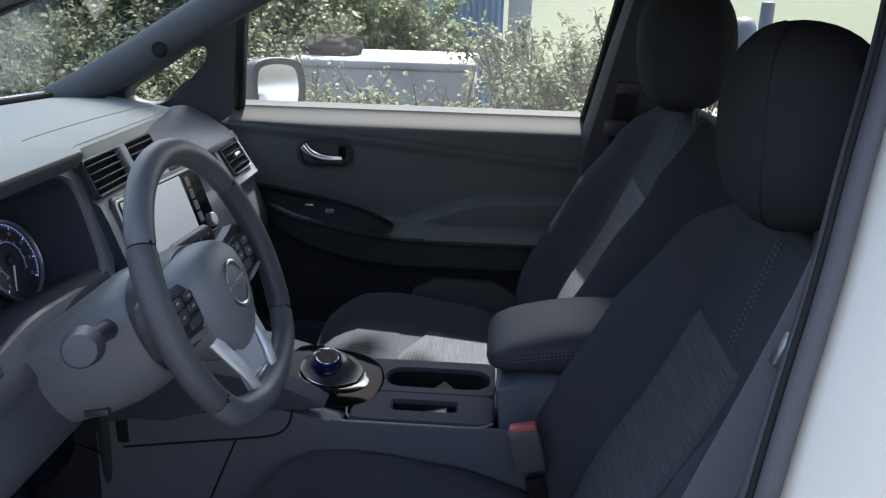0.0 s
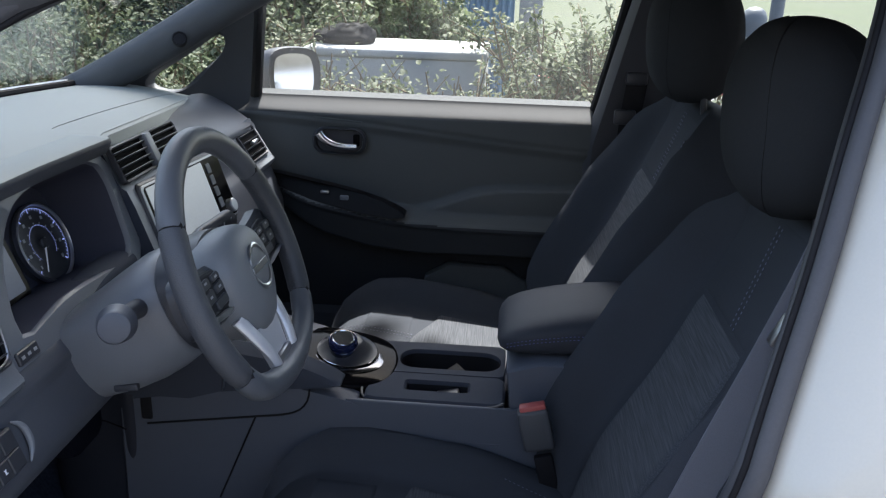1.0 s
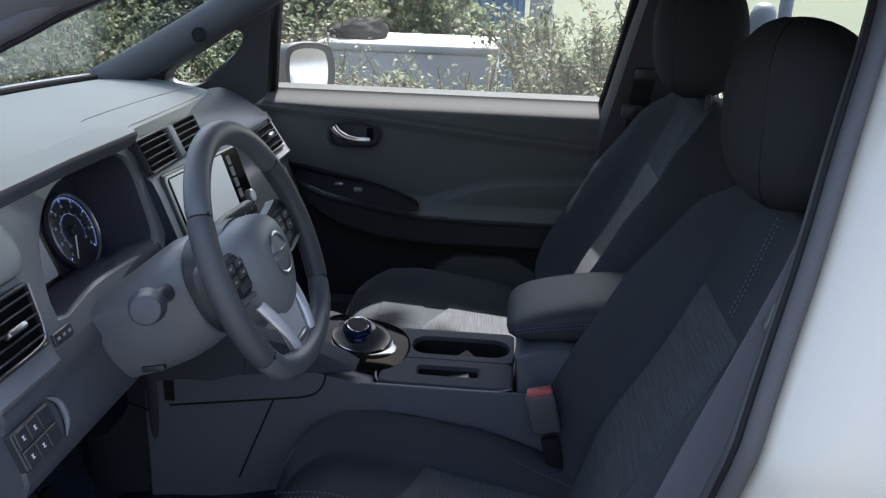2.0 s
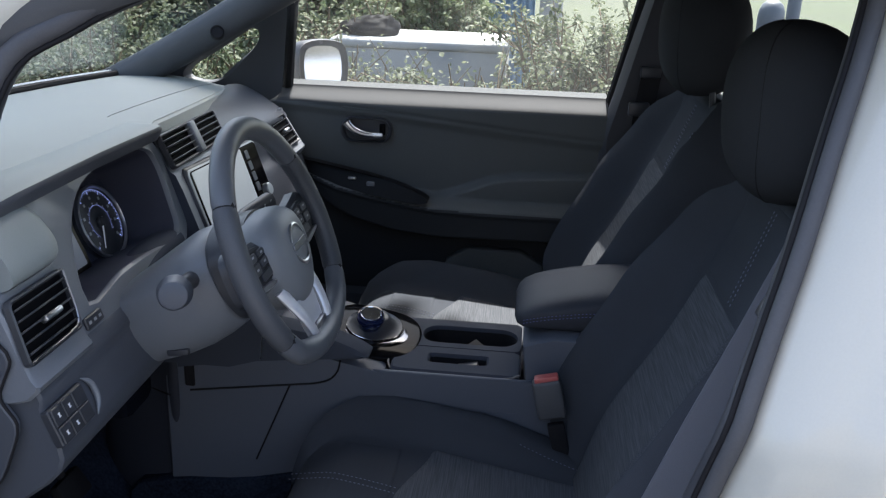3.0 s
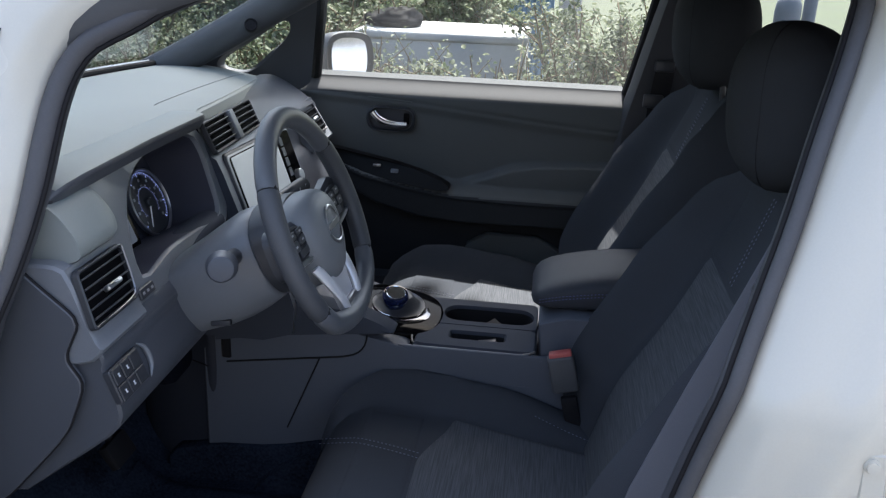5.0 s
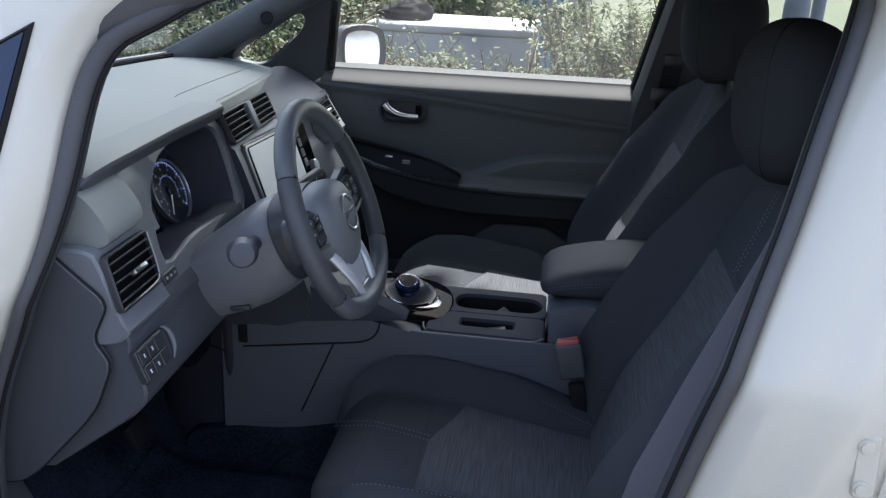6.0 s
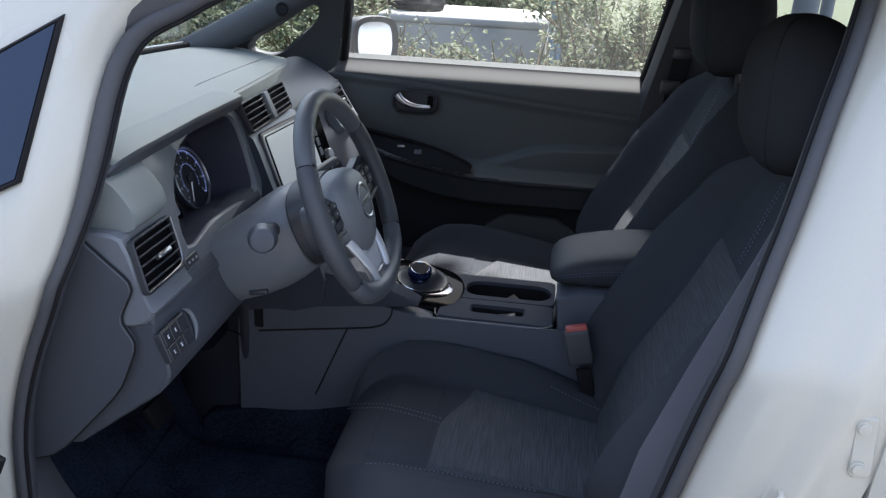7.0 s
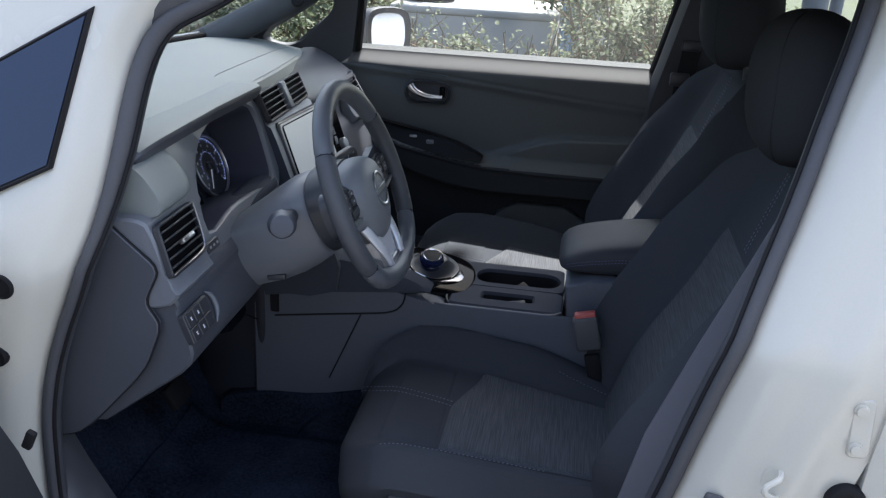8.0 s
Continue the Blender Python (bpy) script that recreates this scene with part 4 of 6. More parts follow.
def col_ring(s, w, up, dn, dz=0.0):
    c = Vector((0, -0.36, 0.98 + dz)) - NX * s
    uv = Vector((-math.sin(TAU), 0, math.cos(TAU)))
    out = []
    for k in range(36):
        a = 2 * math.pi * k / 36
        ca, sa = math.cos(a), math.sin(a)
        e = 0.86
        h = up if sa > 0 else dn
        out.append(c + Vector((0, 1, 0)) * math.copysign(abs(ca) ** e, ca) * w + uv * math.copysign(abs(sa) ** e, sa) * h)
    return out


part("wheel_collar", loft([col_ring(0.030, 0.070, 0.062, 0.070), col_ring(0.05, 0.076, 0.064, 0.078), col_ring(0.085, 0.080, 0.062, 0.085)]), PLASTIC_DARK, column)
part("shroud", loft([col_ring(0.088, 0.066, 0.050, 0.074), col_ring(0.090, 0.074, 0.057, 0.084), col_ring(0.096, 0.078, 0.060, 0.090), col_ring(0.125, 0.084, 0.058, 0.100), col_ring(0.16, 0.085, 0.048, 0.108), col_ring(0.20, 0.080, 0.036, 0.112), col_ring(0.26, 0.070, 0.020, 0.110)]), PLASTIC, column)
part("shroud_slot", block((0.034, 0.010, 0.010), (-0.150, -0.4150, 0.822), 0.003, 2, rot=Matrix.Rotation(radians(-8), 4, "Y")), PLASTIC_DARK, column, "small dark slot in the shroud")
stalk = part("indicator_stalk", tube([(-0.115, -0.43, 0.945), (-0.104, -0.49, 0.960), (-0.098, -0.53, 0.968)], [0.013, 0.011, 0.012], 14), PLASTIC_DARK, column)
KM = frame_of((-0.097, -0.53, 0.967), (1, 0.35, 0), (0, 0.25, 1))
part("stalk_knob", lathe([(0.012, -0.004), (0.023, -0.002), (0.0225, 0.003), (0.0195, 0.008), (0.0195, 0.024), (0.0175, 0.028), (0.014, 0.0295), (0.001, 0.030)], 28, KM), PLASTIC_LOW, stalk, "ribbed twist knob")
stalk = part("wiper_stalk", tube([(-0.110, -0.30, 0.965), (-0.100, -0.24, 0.982), (-0.082, -0.175, 0.988)], [0.013, 0.0125, 0.015], 14), PLASTIC_DARK, column)
for k in range(3):
    part("stalk_mark", block((0.0006, 0.004, 0.010), (-0.081 + 0.004 * k, -0.230 + 0.02 * k, 0.986 + 0.002 * k), 0), DIM, stalk, smooth=0)
part("lower_column_boot", block((0.08, 0.10, 0.10), (-0.31, -0.30, 0.70), 0.02), FOOT_SHADE, column)


# ---- centre console ----
console = thing("centre_console", "dark grey centre console with cup holder and padded armrest", "console", at=(0.2, 0, 0.33))
prof = [(-0.31, 0.695), (-0.12, 0.715), (0.00, 0.682), (0.09, 0.664), (0.108, 0.655), (0.112, 0.602), (0.13, 0.598), (0.35, 0.598), (0.358, 0.602), (0.362, 0.655), (0.38, 0.664), (0.62, 0.664), (0.62, 0.31), (-0.315, 0.31)]
part("console_body", prism(prof, -0.128, 0.128, rounds=1), CONSOLE, console)
part("tray_side", block((0.30, 0.008, 0.110), (0.235, -0.1228, 0.610), 0.002, 1), CONSOLE, console)
# panel joints on the side
part("side_joint", tube(resample(chaikin([(-0.262, -0.1295, 0.594), (-0.07, -0.1295, 0.622), (0.0, -0.1295, 0.632), (0.022, -0.1295, 0.655), (0.026, -0.1295, 0.68)], 3), 30), 0.0018, 6), RUBBER_D, console)
part("side_joint", tube([(-0.07, -0.1295, 0.62), (-0.14, -0.1295, 0.455)], 0.0018, 6), RUBBER_D, console)
part("tunnel_carpet", prism([(-0.40, 0.375), (-0.30, 0.400), (-0.17, 0.408), (-0.04, 0.440), (-0.04, 0.30), (-0.40, 0.30)], -0.136, -0.10, rounds=1), CARPET, console, "dark carpet along the foot of the console")
part("tunnel_cover", prism([(-0.10, 0.405), (-0.02, 0.430), (0.55, 0.43), (0.55, 0.30), (-0.22, 0.30), (-0.17, 0.36)], -0.16, 0.16, rounds=1), CARPET, console)
def crease_ring(z):
    """Outline of the panel beside the pedals at one height: a soft crest that fades towards the floor."""
    k = ease((z - 0.36) / 0.22)
    pts = [(-0.50, -0.02), (-0.47, -0.075), (-0.41, -0.100), (-0.345, -0.112), (-0.312, -0.112 - 0.012 * k), (-0.296, -0.112 - 0.022 * k), (-0.280, -0.112 - 0.014 * k), (-0.262, -0.104), (-0.45, 0.0)]
    return [Vector((p.x, p.y, z)) for p in chaikin([(x, y, 0) for x, y in pts], 2, True)]


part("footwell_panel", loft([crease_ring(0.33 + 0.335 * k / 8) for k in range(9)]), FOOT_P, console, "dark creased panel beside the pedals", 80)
part("panel_seam", tube([(-0.44, -0.096, 0.585), (-0.345, -0.1135, 0.582), (-0.300, -0.1315, 0.580)], 0.0015, 6), RUBBER_D, console)
part("panel_gap", block((0.020, 0.012, 0.060), (-0.262, -0.1255, 0.632), 0.003, 1), RUBBER_D, console)
TOP = frame_of((0, 0, 0.668), (1, 0, 0), (0, 1, 0))
sunk(rounded(0.240, 0.130, 0.010, 3, 0.2335, 0.047), rounded(0.186, 0.076, 0.034, 5, 0.252, 0.041), TOP, 0.055, CONSOLE_TOP, "cup_holder", console, RUBBER_D, shrink=0.95)
part("cup_divider", plate([(-0.020, -0.008), (0.022, -0.010), (0.0, 0.018)], frame_of((0.262, 0.050, 0.648), (1, 0, 0), (0, 1, 0.2)), 0.03, 0.003), PIANO_D, console)
sunk(rounded(0.240, 0.099, 0.010, 3, 0.2335, -0.0685), rounded(0.108, 0.036, 0.006, 3, 0.236, -0.064), TOP, 0.03, CONSOLE_TOP, "switch_tray", console, RUBBER_D, shrink=0.97)
sw_p = part("parking_switch", block((0.040, 0.024, 0.014), (0.255, -0.062, 0.650), 0.003, 2, rot=Matrix.Rotation(radians(-12), 4, "Y")), PLASTIC_DARK, console, "parking brake switch with a silver lip")
part("switch_lip", block((0.030, 0.005, 0.004), (0.254, -0.071, 0.656), 0.001, 1), FRAME, sw_p)
part("tray_edge", tube(resample(chaikin([(0.105, -0.05, 0.668), (0.108, -0.105, 0.664), (0.125, -0.119, 0.660), (0.33, -0.1205, 0.660), (0.352, -0.119, 0.672)], 2), 24), 0.0022, 6), PLASTIC_DARK, console)
SH = frame_of((0.062, 0.017, 0.684), (1, 0, -0.12), (0, 1, 0.08))


def oval(a, b, e=0.85, n=40):
    return [(math.copysign(abs(math.cos(2 * math.pi * i / n)) ** e, math.cos(2 * math.pi * i / n)) * a, math.copysign(abs(math.sin(2 * math.pi * i / n)) ** e, math.sin(2 * math.pi * i / n)) * b) for i in range(n)]


lift = lambda pts, z, s=1.0: [SH @ Vector((a * s, b * s, z)) for a, b in pts]
SUR = [(p.x, p.z) for p in chaikin([(-0.09, 0, -0.106), (0.0, 0, -0.110), (0.066, 0, -0.098), (0.094, 0, -0.066), (0.098, 0, 0.02), (0.07, 0, 0.072), (0.0, 0, 0.086), (-0.09, 0, 0.080)], 2, True)]
base = part("shifter_surround", loft([lift(SUR, -0.035), lift(SUR, -0.007), lift(SUR, -0.0035, 0.988), lift(SUR, -0.0015, 0.966), lift(SUR, -0.0005, 0.935), lift(SUR, -0.0003, 0.5)]), PIANO, console, "gloss black shifter surround")
part("shifter_ring", loft([lift(oval(0.0555, 0.0595, 1), 0.000), lift(oval(0.0556, 0.0596, 1), 0.0045), lift(oval(0.0548, 0.0588, 1), 0.0052), lift(oval(0.0540, 0.0580, 1), 0.003)], True, False), CHROME, base)
part("shifter_dish", loft([lift(oval(0.054, 0.058, 1), 0.003), lift(oval(0.047, 0.050, 1), 0.004), lift(oval(0.034, 0.036, 1), 0.016), lift(oval(0.027, 0.028, 1), 0.026), lift(oval(0.02, 0.02, 1), 0.028)]), PLASTIC_DARK, base)
def arc_pts(a0, a1, ra, rb, z, n=16):
    return [SH @ Vector((ra * math.cos(radians(a0 + (a1 - a0) * k / n)), rb * math.sin(radians(a0 + (a1 - a0) * k / n)), z)) for k in range(n + 1)]


inner = arc_pts(-150, 8, 0.0575, 0.0615, 0.0010)
blade_w = [0.002 + 0.015 * ease(k / 13) * (1 - 0.75 * ease((k - 13) / 3)) for k in range(17)]
centre = SH @ Vector((0, 0, 0.001))
outer = [p + (p - centre).normalized() * w for p, w in zip(inner, blade_w)]
crest = [p.lerp(q, 0.45) + Vector((0, 0, 0.003 * w / 0.017)) for p, q, w in zip(inner, outer, blade_w)]
part("chrome_blade", loft([[a, a.lerp(b, 0.5) + Vector((0, 0, 0.001)), b, c, c - Vector((0, 0, 0.006)), a - Vector((0, 0, 0.006))] for a, b, c in zip(inner, crest, outer)]), CHROME_DIM, base, "chrome blade round the selector, darkened like its reflections")
knob = thing("gear_selector", "round blue and black gear selector knob on chrome ring", "gear selector", at=(0.075, -0.015, 0.71))
KN = SH @ Matrix.Translation((-0.006, -0.020, 0.014)) @ Matrix.Rotation(radians(12), 4, "X")
part("knob_collar", lathe([(0.020, -0.004), (0.023, 0.0), (0.024, 0.010), (0.022, 0.012)], 32, KN), BLUE, knob, "blue ring")
part("knob_cap", lathe([(0.022, 0.011), (0.0265, 0.014), (0.0272, 0.021), (0.0245, 0.0275), (0.018, 0.0285), (0.012, 0.0265), (0.001, 0.0255)], 32, KN), BLUE, knob, "glossy dark blue cap")
part("knob_trim", lathe([(0.0192, 0.0288), (0.0205, 0.0296), (0.0194, 0.0304), (0.0182, 0.0292)], 32, KN), CHROME, knob)


def pad_ring(x, half, bottom, top, bow=0.02):
    out = []
    for k in range(32):
        a = 2 * math.pi * k / 32
        ca, sa = math.cos(a), math.sin(a)
        yy = math.copysign(abs(ca) ** 0.45, ca) * half
        m = (bottom + top) / 2
        out.append(Vector((x, 0.005 + yy, m + math.copysign(abs(sa) ** 0.6, sa) * (top - bottom) / 2)))
    return out


arm = []
for x, half, b, t in ((0.336, 0.055, 0.757, 0.766), (0.341, 0.080, 0.750, 0.776), (0.352, 0.094, 0.747, 0.786), (0.372, 0.101, 0.746, 0.796), (0.40, 0.104, 0.746, 0.805), (0.44, 0.105, 0.746, 0.815), (0.49, 0.105, 0.746, 0.824), (0.55, 0.105, 0.746, 0.830), (0.63, 0.10, 0.746, 0.828), (0.645, 0.08, 0.755, 0.815)):
    arm.append(pad_ring(x, half, b, t))
part("armrest", loft(arm), PAD, console, "padded leatherette armrest lid")
for dz in (0.0, 0.006):
    part("armrest_stitching", stitches([(0.352, -0.090, 0.762 + dz), (0.37, -0.0975, 0.770 + dz), (0.40, -0.1015, 0.778 + dz), (0.46, -0.103, 0.788 + dz), (0.60, -0.103, 0.796 + dz)], 0.004, 0.0025, 0.0006), THREAD_B, console, "blue stitching")
part("armrest_box", prism([(0.352, 0.745), (0.62, 0.745), (0.62, 0.5), (0.37, 0.5), (0.362, 0.66)], -0.112, 0.118, rounds=1), CONSOLE, console)
part("console_wing", loft([[Vector((x, y, z)) for y, z in ((-0.126, zb), (-0.136, zb + 0.004), (-0.138, (zb + zt) / 2), (-0.134, zt - 0.003), (-0.118, zt), (-0.09, zt - 0.002), (-0.09, zb))] for x, zt, zb in ((-0.28, 0.770, 0.640), (-0.15, 0.752, 0.662), (-0.05, 0.738, 0.674), (0.01, 0.727, 0.680), (0.05, 0.712, 0.684), (0.070, 0.701, 0.687), (0.079, 0.695, 0.690))]), CONSOLE_TOP, console, "dark tapering wing beside the shifter")
part("armrest_latch", block((0.014, 0.02, 0.012), (0.343, 0.04, 0.748), 0.003), CHROME, console)

# ---- front seats ----
SEAT_Y = -0.335


def cushion_top(x, t):
    """Height of the cushion at x and at t from -1 (outboard) to 1 (inboard)."""
    z = line_at([(-0.03, 0.545), (0.05, 0.560), (0.2, 0.552), (0.5, 0.528)], x)
    b0 = 0.62 if t < 0 else line_at([(0.10, 0.66), (0.50, 0.38)], x)
    bol = (0.036 * ease((x + 0.02) / 0.13) if t < 0 else curve_at([(0.0, 0.052), (0.12, 0.066), (0.27, 0.056), (0.50, 0.012)], x)) * ease((abs(t) - b0 - 0.02) / 0.25)
    return z + bol


def cushion_ring(x, half, drop, bottom):
    out = []
    n = 40
    for k in range(n + 1):
        t = -1 + 2 * k / n
        e = ease((abs(t) - 0.86) / 0.14)
        out.append(Vector((x, SEAT_Y + half * t * (1 - 0.0 * e), cushion_top(x, t) - drop - 0.055 * e ** 1.4)))
    side = min(0.538 - 0.06 * max(0, x - 0.03), out[0].z - 0.012)
    out += [Vector((x, SEAT_Y + half * 1.01, bottom + 0.05)), Vector((x, SEAT_Y + half * 0.95, bottom)), Vector((x, SEAT_Y - half * 0.94, side - 0.035)), Vector((x, SEAT_Y - half * 1.015, side))]
    return out


RECL = radians(23.0)
BD = Vector((math.sin(RECL), 0, math.cos(RECL)))
BF = Vector((-math.cos(RECL), 0, math.sin(RECL)))
BB = Vector((0.458, SEAT_Y, 0.518))


def back_half(h):
    return curve_at([(0.0, 0.235), (0.12, 0.262), (0.32, 0.265), (0.45, 0.262), (0.54, 0.238), (0.60, 0.185)], h)


def back_pt(h, t, lift_=0.0):
    """A point of the backrest's face at height h and t across it (-1 outboard, 1 inboard)."""
    w = back_half(h)
    bol = (0.062 if t < 0 else 0.080) * ease((abs(t) - 0.55) / 0.33) * curve_at([(0, 0.6), (0.1, 1.05), (0.35, 1.05), (0.5, 0.7), (0.62, 0.15)], h)
    lum = 0.018 * math.exp(-((h - 0.16) / 0.12) ** 2)
    edge = ease((abs(t) - 0.86) / 0.14)
    return BB + BD * h + Vector((0, w * t, 0)) + BF * (bol + lum - 0.05 * edge ** 1.5 + lift_)


def back_ring(h, sh=1.0, inset=0.0):
    n = 44
    out = []
    for k in range(n + 1):
        t = -1 + 2 * k / n
        p = back_pt(h, t)
        c = BB + BD * h - BF * 0.05
        out.append(c + (p - c) * sh)
    w = back_half(h)
    for t, d in ((1.02, -0.085), (0.9, -0.12), (0, -0.135), (-0.9, -0.12), (-1.02, -0.085)):
        p = BB + BD * h + Vector((0, w * t, 0)) + BF * d
        c = BB + BD * h - BF * 0.05
        out.append(c + (p - c) * sh)
    return out


seat = thing("front_seat", "black cloth driver seat with charcoal streaked insert and grey stitching", "car seat", "front seats", at=(0.25, SEAT_Y, 0.33))
rings = [cushion_ring(-0.030, 0.080, 0.060, 0.46), cushion_ring(-0.026, 0.125, 0.038, 0.45), cushion_ring(-0.014, 0.163, 0.020, 0.44), cushion_ring(0.006, 0.191, 0.009, 0.43), cushion_ring(0.030, 0.210, 0.003, 0.43), cushion_ring(0.048, 0.219, 0.001, 0.42)]
rings += [cushion_ring(0.06 + 0.47 * k / 14, 0.228 + 0.004 * math.sin(k / 14 * 3), 0, 0.42) for k in range(15)]
part("cushion", loft(rings), CLOTH, seat, "black cloth seat cushion")


def patch(fn, a0, a1, t0, t1, nu, nv, lift_, roundness=0.05):
    """A cloth panel laid on a padded face, its edge pulled down into the seam."""
    def f(u, v):
        e = min(min(u, 1 - u) / 0.03, min(v, 1 - v) / 0.03, 1.0)
        return fn(a0 + (a1 - a0) * u, t0 + (t1 - t0) * v, lift_ * math.sqrt(max(0, e)) - 0.001)
    return grid(f, nu, nv)


def cush_pt(x, t, lift_=0.0):
    return Vector((x, SEAT_Y + 0.229 * t, cushion_top(x, t) + lift_))


part("cushion_insert", patch(lambda x, t, l: cush_pt(x + 0.050 * ease((t + 0.1) / 0.75) * (0.5 - x) / 0.35, -0.64 + (t + 0.64) * (0.64 + line_at([(0.10, 0.66), (0.50, 0.38)], x)) / 1.28, l), 0.158, 0.475, -0.64, 0.64, 34, 34, 0.006), INSERT, seat, "charcoal streaked cushion insert")
part("cushion_front_panel", patch(cush_pt, 0.05, 0.155, -0.62, 0.58, 24, 30, 0.003), CLOTH, seat)
STITCH = ("seam_stitching", THREAD, seat, "pale grey stitching")


def stitched(path, r=0.0008):
    part(STITCH[0], stitches(path, 0.0045, 0.003, r), *STITCH[1:])


for d in (-0.011, 0.011):
    stitched([cush_pt(-0.02 + 0.185 * k / 12, 0.10 + d * 3 - 0.10 * (k / 12) ** 2, 0.0045) for k in range(13)])
stitched([cush_pt(0.065 + 0.285 * k / 14, -0.84, 0.001) for k in range(15)])
stitched([cush_pt(0.36 + 0.13 * k / 10, 0.66 - 0.12 * k / 10, 0.002) for k in range(11)])
# backrest
rings = [back_ring(-0.05, 0.88), back_ring(-0.02)] + [back_ring(0.6 * k / 24) for k in range(1, 25)] + [back_ring(0.612, 0.93), back_ring(0.622, 0.78), back_ring(0.626, 0.5)]
part("backrest", loft(rings), CLOTH, seat, "black cloth backrest with raised bolsters")
part("backrest_insert", patch(lambda h, t, l: back_pt(h, t * (0.245 / back_half(h)), l), 0.0, 0.443, -0.40, 0.50, 34, 30, 0.006), INSERT, seat, "charcoal streaked backrest insert")
part("backrest_upper_panel", patch(lambda h, t, l: back_pt(h, t * (0.215 / back_half(h)), l), 0.449, 0.60, -0.72, 0.62, 20, 30, 0.004), CLOTH, seat)
for d in (-0.02, 0.025):
    stitched([back_pt(0.455 + 0.14 * k / 12, (-0.038 + d * 0.28 + 0.038 * k / 12) / back_half(0.455 + 0.14 * k / 12), 0.0055) for k in range(13)])
crest = [back_pt(0.0 + 0.56 * k / 28, -(0.150 + 0.030 * ease((k / 28 - 0.65) / 0.35)) / back_half(0.56 * k / 28), 0.0015) for k in range(29)]
part("bolster_seam", tube(crest, 0.0016, 6), CLOTH_C, seat, "dark piped bolster seam")
stitched([p + Vector((-0.002, -0.004, 0.002)) for p in crest], 0.0011)
# head restraint
HB = Vector((0.683, SEAT_Y - 0.010, 1.098))
HU = Vector((-0.06, 0, 1)).normalized()
HF = Vector((-1, 0, -0.06)).normalized()


def hr_ring(h, w, f, b):
    out = []
    for k in range(60):
        a = 2 * math.pi * k / 60
        ca, sa = math.cos(a), math.sin(a)
        yy = math.copysign(abs(ca) ** 0.7, ca) * w
        d = math.copysign(abs(sa) ** 0.75, sa) * (f if sa > 0 else b)
        out.append(HB + HU * h + Vector((0, yy, 0)) + HF * (d - 0.03 * (yy / 0.13) ** 2 * (1 if sa > 0 else 0)))
    return out


hrings = []
for k in range(25):
    c = -math.cos(math.pi * (0.006 + 0.988 * k / 24))
    p = max(0.003, 1 - abs(c) ** 2.6) ** 0.46
    hrings.append(hr_ring(0.106 + 0.118 * c, 0.140 * p * (1 - 0.08 * max(0, -c) - 0.06 * max(0, c)), 0.082 * p, 0.084 * p))
hr = part("head_restraint", loft(hrings), CLOTH_C, seat, "rounded black cloth head restraint", 70)
for s in (-1, 1):
    pts = []
    for k in range(2, 24):
        c = -math.cos(math.pi * (0.006 + 0.988 * k / 24))
        p = max(0.003, 1 - abs(c) ** 2.6) ** 0.46
        yy = s * 0.52 ** 0.7 * 0.140 * p * (1 - 0.08 * max(0, -c) - 0.06 * max(0, c))
        pts.append(HB + HU * (0.106 + 0.118 * c) + Vector((0, yy, 0)) + HF * (0.854 ** 0.75 * 0.080 * p - 0.03 * (yy / 0.13) ** 2 + 0.0005))
    part("restraint_seam", tube(resample(pts, 30), 0.0014, 6), RUBBER_D, hr)
for s in (-0.07, 0.07):
    part("restraint_post", tube([HB + Vector((0.02, s, -0.06)), HB + Vector((0.012, s, 0.03))], 0.006, 10), PLASTIC_DARK, seat)
# plastic side trim, runners
part("seat_side_trim", loft([[Vector((x, SEAT_Y - w, z)) for w, z in ((0.200, 0.515), (0.226, 0.505), (0.240, 0.47), (0.244, 0.42), (0.240, 0.36), (0.20, 0.35))] for x in (0.09, 0.12, 0.3, 0.52, 0.58)]), PLASTIC_DARK, seat)
part("recliner_cover", loft([[BB + BD * h + Vector((0, -0.245 + dy, 0)) + BF * f for f, dy in ((0.015, 0), (-0.05, -0.008), (-0.11, 0), (-0.11, 0.03), (0.015, 0.03))] for h in (-0.10, -0.02, 0.05)]), PLASTIC_DARK, seat)
for s in (-0.18, 0.18):
    part("seat_rail", block((0.55, 0.04, 0.07), (0.24, SEAT_Y + s, 0.365), 0.006), RUBBER_D, seat)
part("seat_pan", block((0.5, 0.40, 0.07), (0.25, SEAT_Y, 0.42), 0.02), RUBBER_D, seat)
other = copy_thing(seat, Matrix.Translation((0.235, SEAT_Y + 0.698, 0.324)) @ Matrix.Diagonal((1.05, 1.03, 1.05, 1)))
other["label"] = "black cloth passenger seat with charcoal streaked insert, partly sunlit"

buckle = thing("belt_buckle", "black seat belt buckle with red release button beside driver seat", "buckle", at=(0.41, -0.165, 0.6))
BR = Matrix.Rotation(radians(-14), 4, "Y")
part("buckle_body", block((0.050, 0.026, 0.074), (0.406, -0.166, 0.657), 0.006, 3, rot=BR), PILLAR, buckle)
part("release_button", block((0.042, 0.018, 0.012), (0.398, -0.166, 0.695), 0.003, 2, rot=BR), RED, buckle, "faded red release button")
part("buckle_stalk", block((0.03, 0.014, 0.10), (0.432, -0.166, 0.56), 0.003, 2, rot=BR), RUBBER_D, buckle)

# ---- seat belts ----
belt = thing("seat_belt", "black webbing seat belt hanging from the centre pillar", "seat belt", at=(0.6, 0.6, 1.1))
part("belt_guide", block((0.05, 0.02, 0.03), (0.625, 0.635, 1.125), 0.006, 2), PLASTIC_DARK, belt)
